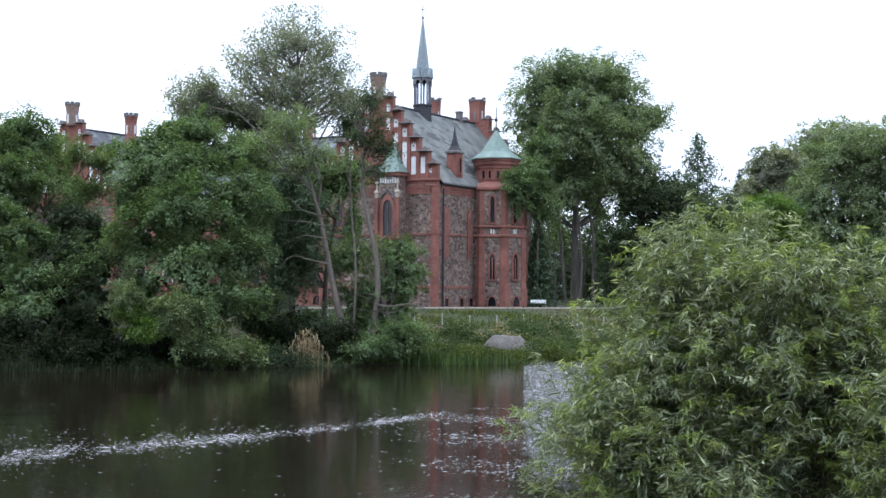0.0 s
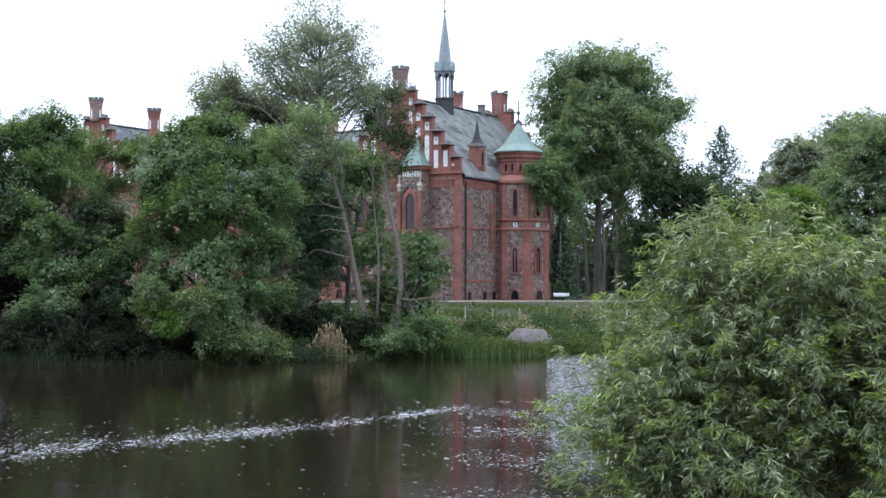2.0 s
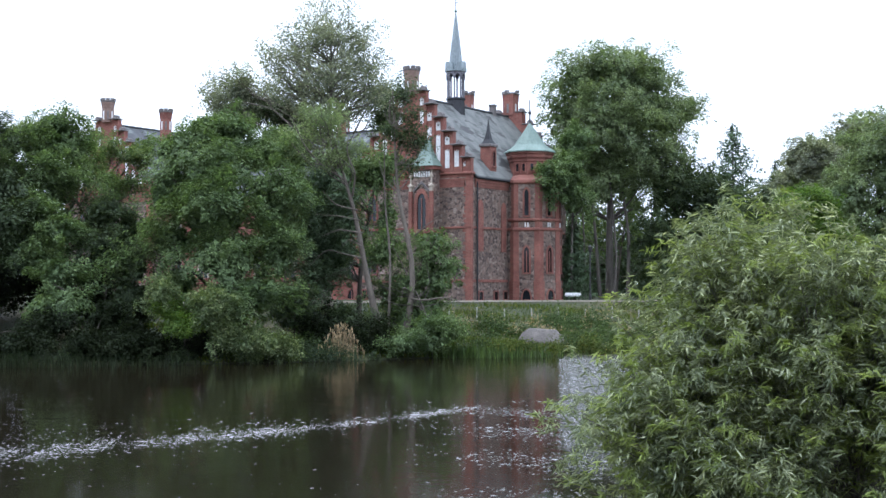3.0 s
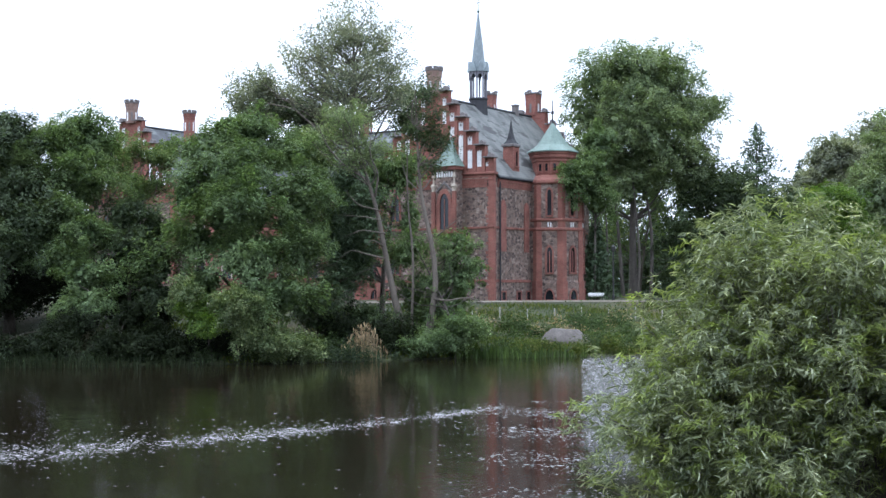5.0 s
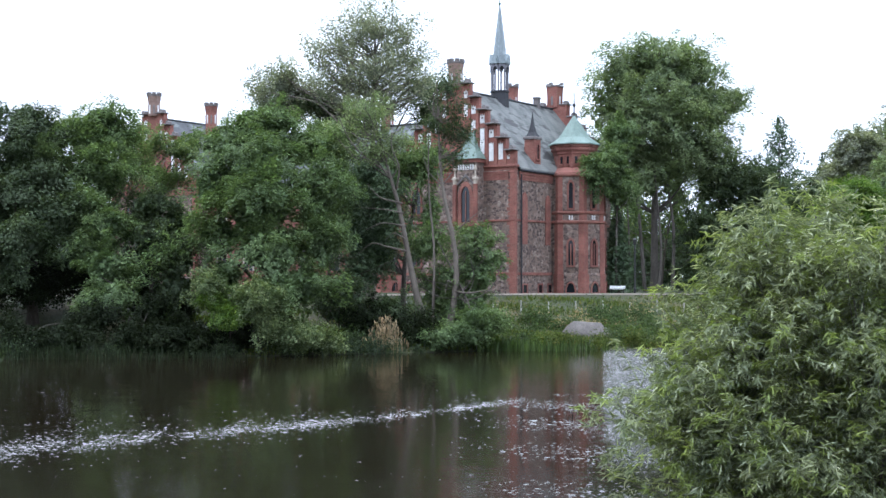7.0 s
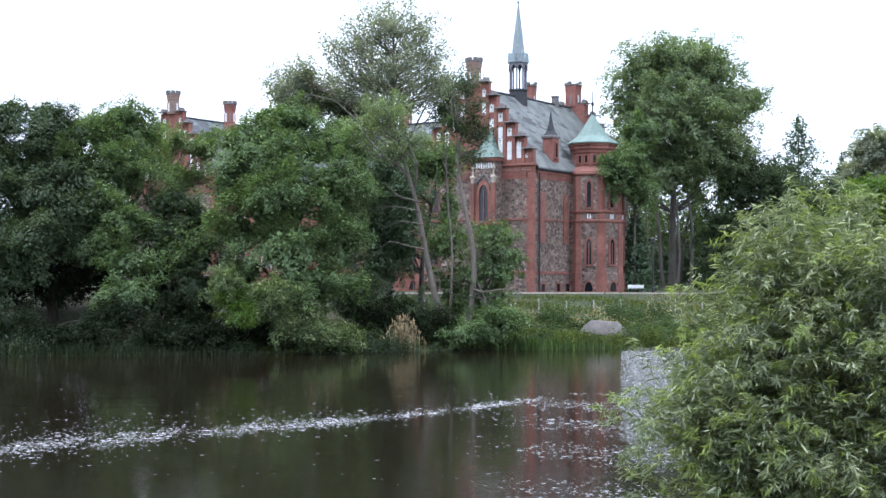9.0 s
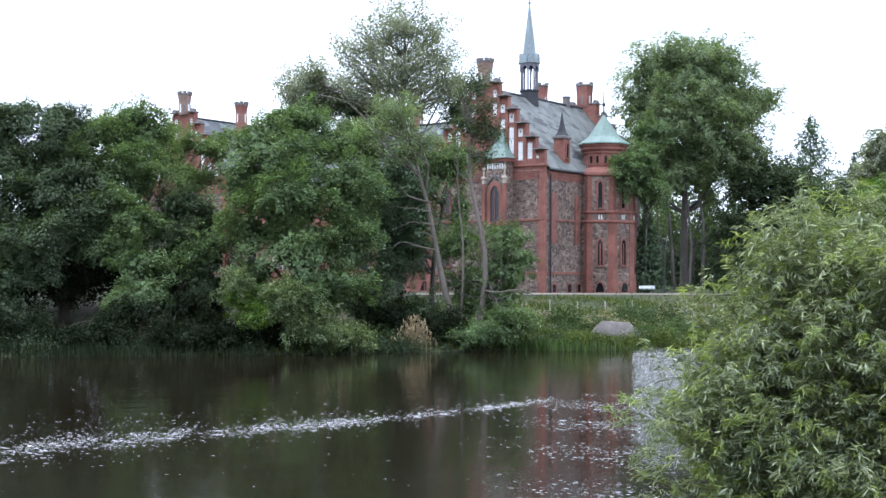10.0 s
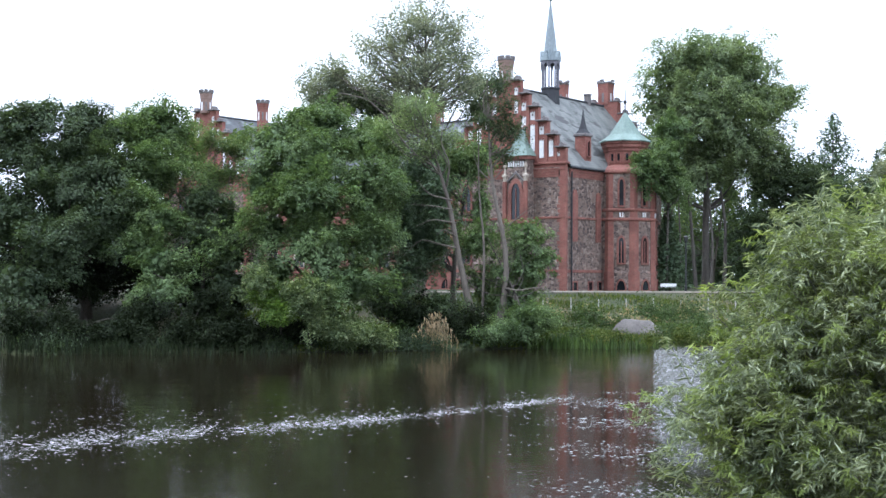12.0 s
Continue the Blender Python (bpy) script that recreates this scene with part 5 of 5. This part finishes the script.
tree("lawn_bush", 77, ((43.13, 116.00, 4.27)), [(43.14, 116.00, 7.22, 3.87, 2.42), (38.15, 116.00, 6.70, 3.38, 2.17), (48.16, 116.00, 7.25, 3.87, 2.90)],
     LEAF_DARK, BARK_DARK, "dark green bush at the edge of the lawn", "bush", r0=0.15, clumps=110, leaves=12000, leaf=0.34, group=SIDE_B)
tree("park_tree", 69, ((44.83, 140.00, 5.27)), [(44.88, 140.00, 18.92, 3.50, 3.50), (43.66, 140.00, 13.56, 5.25, 5.25), (46.70, 140.00, 21.32, 2.92, 2.33), (50.93, 140.00, 21.37, 3.50, 2.92)],
     LEAF_ASPEN, BARK_DARK, "grey-green full-crowned park tree on the lawn", "tree", r0=0.3, clumps=170, leaves=20000, leaf=0.38, group=SIDE_B, shell=0.3)
conifer(73, ((43.70, 160.00, 5.27)), 15.0, 4.5, 6000, "dark fir among the park trees")


def far_wood():
    """The wood that closes the park behind everything, too far to tell its trees apart."""
    rng = np.random.default_rng(90)
    n = 26000
    x = rng.uniform(-170, 260, n)
    y = 250 + rng.uniform(0, 14, n)
    top = 11 + 2.5 * np.sin(x * 0.13) + 2.0 * np.sin(x * 0.31 + 1) + 1.2 * np.sin(x * 0.73)
    z = 3.8 + top * rng.uniform(0.0, 1.0, n) ** 0.7
    v, f = leaf_arrays(rng, np.stack([x, y, z], 1), np.tile([[0, -0.6, 0.7]], (n, 1)), 1.5, 1.1)
    ob = raw("far_wood", v, f, LEAF_DARK)
    tagged(ob, "distant dark green wood behind the park", "wood", kind="stuff")


far_wood()


# ---- willow bush on the near bank ----
def willow(seed, base, stems, label, leaves_per=27, leaf=0.108, young=0.42):
    """Many thin arching stems from one stool, each shoot set with narrow leaves that crowd towards its tip."""
    rng = np.random.default_rng(seed)
    ob = empty("willow_bush", pose(*base), label, "bush")
    base = np.array(base, float)
    stem_wood, shoot_wood, lp, ln, la, tip = [], [], [], [], [], []
    for end, r, shoots in stems:
        end = np.array(end, float) - base
        a = rng.normal(0, 0.25, 3) * [1, 1, 0]
        midp = a + (end - a) * [0.35, 0.35, 0.62]
        t = np.linspace(0, 1, 9)[:, None]
        pts = (1 - t) ** 2 * a + 2 * t * (1 - t) * midp + t ** 2 * end
        stem_wood.append(tube_arrays(pts, np.linspace(r, 0.003, 9), 6))
        lead = (pts[-1] - pts[-3]) / np.linalg.norm(pts[-1] - pts[-3])
        for _ in range(shoots):
            u = 1 - 0.42 * rng.uniform(0, 1) ** 1.6
            o = np.array([np.interp(u * 8, np.arange(9), pts[:, i]) for i in range(3)])
            d = rng.normal(0, 0.55, 3) + lead * 0.65 + [0, -0.12, 0.38]
            d /= np.linalg.norm(d)
            length = rng.uniform(0.22, 0.6)
            s = np.linspace(0, 1, 4)[:, None]
            sh = o + d * s * length + np.array([0, 0, -0.22]) * s ** 2 * length
            shoot_wood.append(tube_arrays(sh, np.linspace(0.005, 0.002, 4), 3))
            m = max(6, int(leaves_per * length / 0.5))
            q = rng.uniform(0.0, 1.0, m) ** 0.65
            pos = np.stack([np.interp(q * 3, np.arange(4), sh[:, i]) for i in range(3)], 1)
            out = rng.normal(0, 1, (m, 3))
            out -= (out @ d)[:, None] * d
            out /= np.linalg.norm(out, axis=1)[:, None]
            ax = d[None] * (0.35 + 0.75 * q[:, None]) + out * 0.8 + [0, 0, -0.16]
            ax /= np.linalg.norm(ax, axis=1)[:, None]
            lp.append(pos + ax * leaf * 0.5)
            la.append(ax * 2)
            ln.append(out * 0.35 + d * 0.5 + [0, 0, 0.7])
            tip.append((q > 0.7) & (rng.random() < young))
    v, f = join_arrays(stem_wood)
    tagged(raw("stem_clump", v, f, BARK_MID, ob, smooth=True), kind="stuff")
    v, f = join_arrays(shoot_wood)
    tagged(raw("shoot_growth", v, f, LEAF_WILLOW_TIP, ob), kind="stuff")
    lp, la, ln, tip = np.concatenate(lp), np.concatenate(la), np.concatenate(ln), np.concatenate(tip)
    for sel, mat, name in ((~tip, LEAF_WILLOW, "foliage"), (tip, LEAF_WILLOW_TIP, "young_foliage")):
        v, f = leaf_arrays(rng, lp[sel], ln[sel], leaf, leaf * 0.165, spread=0.55, axis=la[sel])
        tagged(raw(name, v, f, mat, ob), kind="stuff")
    return ob


def willow_stems(rng, blobs, boughs, stems, shoots):
    """Stem ends in tufts: a few stems to each bough, the boughs over the outer part of the blobs."""
    out = []
    w = np.array([b[3] * b[3] * b[4] for b in blobs]) ** 0.8
    for i in rng.choice(len(blobs), boughs, p=w / w.sum()):
        x, y, z, rx, rz = blobs[i]
        d = rng.normal(0, 1, 3) + [0, -0.25, 0.1]
        d /= np.linalg.norm(d)
        c = np.array([x, y, z]) + d * rng.uniform(0.5, 1.0) ** 0.6 * np.array([rx, rx, rz])
        for _ in range(stems):
            out.append((c + rng.normal(0, 0.16, 3), rng.uniform(0.006, 0.016), shoots))
    return out


wr = np.random.default_rng(5)
WILLOW_WISPS = [(1.85, 12.50, 3.75, 0.25, 0.30), (1.68, 12.50, 3.35, 0.25, 0.30), (2.00, 12.50, 3.20, 0.30, 0.30), (2.05, 12.60, 4.05, 0.20, 0.25)]   # loose outer shoots
WILLOW_A = [(3.27, 13.00, 4.70, 0.75, 0.62), (2.83, 13.00, 4.36, 0.70, 0.70), (2.62, 12.60, 3.66, 0.75, 0.74), (3.68, 13.35, 5.15, 0.46, 0.42), (2.89, 13.00, 5.10, 0.38, 0.34), (3.42, 13.45, 5.34, 0.34, 0.26), (3.84, 13.30, 5.34, 0.22, 0.22),
            (4.26, 12.80, 4.75, 0.38, 0.30), (3.55, 12.60, 4.42, 0.80, 0.62), (2.98, 12.40, 3.58, 0.78, 0.72), (2.32, 12.70, 3.20, 0.50, 0.45), (4.10, 12.80, 4.38, 0.62, 0.62), (3.80, 12.20, 4.90, 0.50, 0.45), (4.15, 12.10, 4.55, 0.45, 0.40), (3.65, 12.05, 4.40, 0.45, 0.40), (2.52, 13.00, 5.00, 0.20, 0.20), (2.36, 13.00, 4.64, 0.26, 0.28)]
willow(6, (4.2, 13.2, float(ground_height(4.2, 13.2))), willow_stems(wr, WILLOW_A, 150, 4, 10) + willow_stems(wr, WILLOW_WISPS, 12, 2, 7), "large silvery green willow bush with narrow leaves")
WILLOW_B = [(4.80, 12.40, 4.82, 0.31, 0.31), (4.82, 12.40, 4.50, 0.62, 0.52), (4.46, 12.00, 3.91, 0.65, 0.65), (4.97, 12.00, 4.11, 0.70, 0.95), (4.48, 11.80, 3.33, 0.74, 0.59), (5.09, 11.80, 3.38, 0.74, 0.74)]
willow(7, (5.4, 12.0, float(ground_height(5.4, 12.0))), willow_stems(wr, WILLOW_B, 56, 4, 8), "smaller yellow-green willow bush beside the large one", young=0.8)


# ---- small things of the bank ----
def boulder():
    bm = bmesh.new()
    bmesh.ops.create_icosphere(bm, subdivisions=4, radius=1)
    for v in bm.verts:
        c = v.co.copy()
        c.z = min(c.z, 0.60 - 0.03 * c.x)
        s = 1 + 0.12 * noise.noise(c * 1.7) + 0.04 * noise.noise(c * 5)
        flare = 1.0 + (1.0 if c.x > 0 else 0.75) * max(0.0, 0.6 - c.z)
        v.co = Vector((c.x * 1.40 * s * flare, c.y * 1.1 * s * flare, c.z * 1.85 * s))
    ob = part("boulder", bm, BOULDER, smooth=True)
    x, y, z = (10.40, 105.00, 0.79)
    ob.matrix_world = pose(x, y, float(ground_height(x, y)) - 0.15, 0, 0, 10)
    tagged(ob, "large flat-topped grey granite boulder in the grass", "boulder")


boulder()
bm = bmesh.new()
xs = np.linspace(-70, 70, 60)
rows = [[(x, np.interp(x, *BANK) + d, np.interp(d, *RISE) + 0.07) for x in xs] for d in (23.9, 24.5, 25.0, 25.6)]
vv = [[bm.verts.new(p) for p in r] for r in rows]
for p, q in zip(vv, vv[1:]):
    for i in range(59):
        bm.faces.new((p[i], p[i + 1], q[i + 1], q[i]))
tagged(part("path", bm, GRAVEL), "pale gravel path along the top of the bank", "path", kind="structure")

fence = empty("fence", pose(0, 0, 0), "low fence of pale weathered posts on the bank", "fence")
for k in range(16):
    x = -6.0 + k * 2.35
    y = float(np.interp(x, *BANK)) + 15.0
    z = float(ground_height(x, y))
    h = 1.0 + 0.12 * math.sin(k * 2.7)
    part("post", stack(bmesh.new(), x, y, [(0.055, z - 0.3), (0.05, z + h - 0.04), (0.03, z + h)], 7, k * 0.4), WOOD_GREY, fence)


def street_lamp(x, y):
    z = float(ground_height(x, y))
    ob = empty("street_lamp", pose(x, y, z), "slim black park lamp post beside the path", "street lamp")
    part("pole", stack(bmesh.new(), 0, 0, [(0.13, -0.2), (0.13, 0.5), (0.085, 0.6), (0.075, 4.6)], 10), IRON, ob)
    part("lantern", stack(bmesh.new(), 0, 0, [(0.06, 4.6), (0.17, 4.75), (0.2, 5.1), (0.23, 5.12), (0.05, 5.3)], 10), IRON, ob)


street_lamp(*(17.22, 128.00, 4.03)[:2])


def bench(x, y):
    z = float(ground_height(x, y))
    ob = empty("bench", pose(x, y, z, 0, 0, -8), "white painted park bench on the grass", "bench")
    for k in range(3):
        part("seat_slat", boxed(-0.78, 0.78, -0.25 + k * 0.16, -0.12 + k * 0.16, 0.40, 0.44, bevel=0.01), WHITE_PAINT, ob)
    for k in range(2):
        part("back_slat", boxed(-0.78, 0.78, 0.24, 0.28, 0.48 + k * 0.14, 0.6 + k * 0.14, bevel=0.01), WHITE_PAINT, ob)
    for s in (-0.6, 0.6):
        part("leg", boxed(s - 0.03, s + 0.03, -0.24, -0.18, -0.1, 0.40), IRON, ob)
        part("back_leg", boxed(s - 0.03, s + 0.03, 0.28, 0.33, -0.1, 0.74), IRON, ob)


bench(*(16.31, 134.00, 4.20)[:2])


def blades(name, seed, centre, spread, count, height, width, mat, label, lean=0.25, on_ground=True):
    """A stand of upright blades, thin and bent."""
    rng = np.random.default_rng(seed)
    x = centre[0] + rng.normal(0, spread[0], count)
    y = centre[1] + rng.normal(0, spread[1], count)
    z = np.maximum(ground_height(x, y), -0.25)
    h = height * rng.uniform(0.5, 1.25, count)
    a = rng.uniform(0, 2 * np.pi, count)
    d = np.stack([np.cos(a), np.sin(a)], 1) * lean * h[:, None] * rng.uniform(0.2, 1.2, (count, 1))
    w = width * rng.uniform(0.6, 1.3, count)
    b = np.stack([x, y, z], 1)
    s = np.stack([np.sin(a + rng.normal(0, 1, count)), np.cos(a), np.zeros(count)], 1) * w[:, None]
    m = b + np.stack([d[:, 0] * 0.3, d[:, 1] * 0.3, h * 0.6], 1)
    t = b + np.stack([d[:, 0], d[:, 1], h], 1)
    v = np.stack([b - s, b + s, m + s, t, m - s], 1).reshape(-1, 3)
    o = np.arange(count) * 5
    f = np.concatenate([np.stack([o, o + 1, o + 2], 1), np.stack([o, o + 2, o + 4], 1), np.stack([o + 4, o + 2, o + 3], 1)])
    ob = raw(name, v, f, mat)
    tagged(ob, label, name.replace("_", " "), kind="stuff")
    return ob


def bank_grass(seed, x0, x1, d0, d1, count, height, mat, label, name="grass"):
    rng = np.random.default_rng(seed)
    x = rng.uniform(x0, x1, count)
    dd = rng.uniform(d0, d1, count)
    keep = np.sin(x * 0.9 + seed) + np.sin(dd * 1.1 + x * 0.35) + rng.normal(0, 0.9, count) > -0.9
    x, dd = x[keep], dd[keep]
    n = len(x)
    y = np.interp(x, *BANK) + dd
    z = ground_height(x, y)
    h = height * rng.uniform(0.45, 1.3, n) * (0.75 + 0.35 * np.sin(x * 0.6 + dd))
    a = rng.uniform(0, 2 * np.pi, n)
    d = np.stack([np.cos(a), np.sin(a)], 1) * 0.3 * h[:, None]
    s = np.stack([np.sin(a + 1.3), np.cos(a + 0.4), np.zeros(n)], 1) * 0.035
    b = np.stack([x, y, z - 0.03], 1)
    m = b + np.stack([d[:, 0] * 0.35, d[:, 1] * 0.35, h * 0.62], 1)
    t = b + np.stack([d[:, 0], d[:, 1], h], 1)
    v = np.stack([b - s, b + s, m + s, t, m - s], 1).reshape(-1, 3)
    o = np.arange(n) * 5
    f = np.concatenate([np.stack([o, o + 1, o + 2], 1), np.stack([o, o + 2, o + 4], 1), np.stack([o + 4, o + 2, o + 3], 1)])
    tagged(raw(name, v, f, mat), label, name.replace("_", " "), kind="stuff")


bank_grass(1, -14, 26, 0.2, 9, 17000, 0.45, GRASS_BLADE, "tall green grass on the lower bank", "grass")
bank_grass(2, -20, 34, 9, 22.4, 20000, 0.4, GRASS_BLADE, "thin dry meadow grass up the bank", "meadow_grass")
blades("reed_bed", 3, (4.50, 97.00, 0.28), (2.2, 0.7), 350, 1.1, 0.05, REED_GREEN, "green reeds at the waterline")
blades("reed_bed", 4, (7.01, 98.50, 0.22), (2.5, 0.6), 260, 0.7, 0.05, REED_GREEN, "green reeds at the waterline")
# left reed bed uses the leaf tone with shade painted in
blades("reed_bed", 5, (-27.46, 85.90, 0.24), (6.5, 0.5), 1100, 1.0, 0.03, LEAF_SHADED, "green reeds at the waterline")


def dry_reeds():
    """Straw-coloured plumes on thin stalks at uneven heights."""
    rng = np.random.default_rng(6)
    n = 170
    x0, y0, _ = (-4.60, 94.20, 0.75)
    x = x0 + rng.normal(0, 0.62, n)
    y = y0 + rng.normal(0, 0.35, n)
    g = ground_height(x, y)
    h = rng.uniform(0.7, 2.3, n) * np.exp(-((x - x0) / 1.4) ** 2)
    top = np.stack([x + rng.normal(0, 0.08, n), y, g + h], 1)
    v, f = leaf_arrays(rng, top, np.tile([[0, -1.0, 0.1]], (n, 1)), 0.36, 0.1, spread=0.3, axis=np.tile([[0.0, 0, 1.6]], (n, 1)))
    ob = empty("dry_reeds", pose(0, 0, 0), "straw-coloured dry reed plumes at the waterline", "reeds")
    tagged(raw("plume_growth", v, f, REED_DRY, ob), kind="stuff")
    stalks = [tube_arrays([(a, b, z - 0.2), (a, b, (z + q[2]) / 2), tuple(q)], [0.012, 0.01, 0.006], 3) for a, b, z, q in zip(x, y, g, top)]
    v, f = join_arrays(stalks)
    tagged(raw("stalk_growth", v, f, REED_DRY, ob), kind="stuff")


dry_reeds()


def weeds(seed, count, clumps, d0, d1, x0, x1, mat, label, size):
    """Rank weeds in low uneven clumps."""
    rng = np.random.default_rng(seed)
    cx = rng.uniform(x0, x1, clumps)
    cy = np.interp(cx, *BANK) + rng.uniform(d0, d1, clumps)
    cr = size * rng.uniform(0.5, 1.5, clumps)
    k = rng.choice(clumps, count, p=cr ** 2 / (cr ** 2).sum())
    d = rng.normal(0, 0.5, (count, 3))
    x, y = cx[k] + d[:, 0] * cr[k], cy[k] + d[:, 1] * cr[k]
    z = ground_height(x, y) + np.abs(d[:, 2]) * cr[k] * 1.1 + 0.05
    v, f = leaf_arrays(rng, np.stack([x, y, z], 1), np.tile([[0, -0.2, 0.8]], (count, 1)), 0.2, 0.09)
    tagged(raw("weeds", v, f, mat), label, "weeds", kind="stuff")


weeds(31, 26000, 60, 1.0, 13, -8, 26, REED_GREEN, "dark green weeds in clumps on the bank", 0.9)
weeds(32, 2400, 24, 7, 14, 4, 24, REED_DRY, "withered brown weeds on the bank", 0.6)
weeds(33, 14000, 50, 0.1, 1.6, 2, 24, GRASS_BLADE, "fresh green growth at the waterline", 0.6)
weeds(34, 16000, 60, 0.0, 2.0, -40, -2, LEAF_DARK, "green herbs at the waterline", 0.7)


def foam():
    """Flakes of foam that drift in two streaks, and flakes as glints on the bright patch."""
    rng = np.random.default_rng(12)
    pts = []
    n = 10000
    u = rng.beta(1.0, 1.6, n)
    sx = np.interp(u, [0, 0.35, 0.6, 0.8, 1.0], [-16.5, -9.0, -3.8, 0.2, 3.4])
    sy = np.interp(u, [0, 0.35, 0.6, 0.8, 1.0], [37.0, 43.6, 48.2, 53.0, 57.5])
    off = np.where(rng.random(n) < 0.75, rng.normal(0, 0.5, n), rng.normal(0.4, 1.3, n)) * np.interp(u, [0, 0.4, 1], [2.6, 1.3, 0.6])
    clump = 0.6 * np.sin(sx * 2.3) + 0.6 * np.sin(sx * 5.1 + 1) + 0.5 * np.sin(sx * 0.9)
    keep = clump + rng.normal(0, 1.0, n) > -0.2
    pts.append(np.stack([sx, sy + off * 1.6], 1)[keep])
    m = 6500
    q = np.stack([rng.normal(4.6, 1.9, m), rng.uniform(31, 60, m)], 1)
    keep = np.sin(q[:, 1] * 0.8 + q[:, 0] * 0.5) + rng.normal(0, 0.6, m) > 0.1
    pts.append(q[keep])
    pts.append(np.stack([rng.uniform(-22, 8, 260), rng.uniform(31, 62, 260)], 1))
    # pale flakes that stand in for glints on the bright patch, along the sightline
    q = np.stack([rng.uniform(0, 4.2, 7000), 38 + 58 * rng.uniform(0, 1, 7000) ** 0.7], 1)
    q[:, 0] += q[:, 1] * 0.111
    pts.append(q)
    p = np.concatenate(pts)
    n = len(p)
    a = rng.uniform(0, 2 * np.pi, n)
    r = 0.0078 * rng.lognormal(0, 0.5, n)
    vs = []
    for k in range(6):
        an = a + k * np.pi / 3
        rr = r * rng.uniform(0.55, 1.2, n)
        vs.append(np.stack([p[:, 0] + rr * np.cos(an) * 4.2, p[:, 1] + rr * np.sin(an) * 1.8, np.full(n, 0.006)], 1))
    top = np.stack([p[:, 0], p[:, 1], 0.008 + r * 0.3], 1)
    v = np.stack(vs + [top], 1).reshape(-1, 3)
    o = np.arange(n) * 7
    f = np.concatenate([np.stack([o + k, o + (k + 1) % 6, o + 6], 1) for k in range(6)])
    tagged(raw("foam", v, f, FOAM_GLINTS), "white foam flakes in streaks, with flakes as glints on the bright water patch", "foam", kind="stuff")


foam()
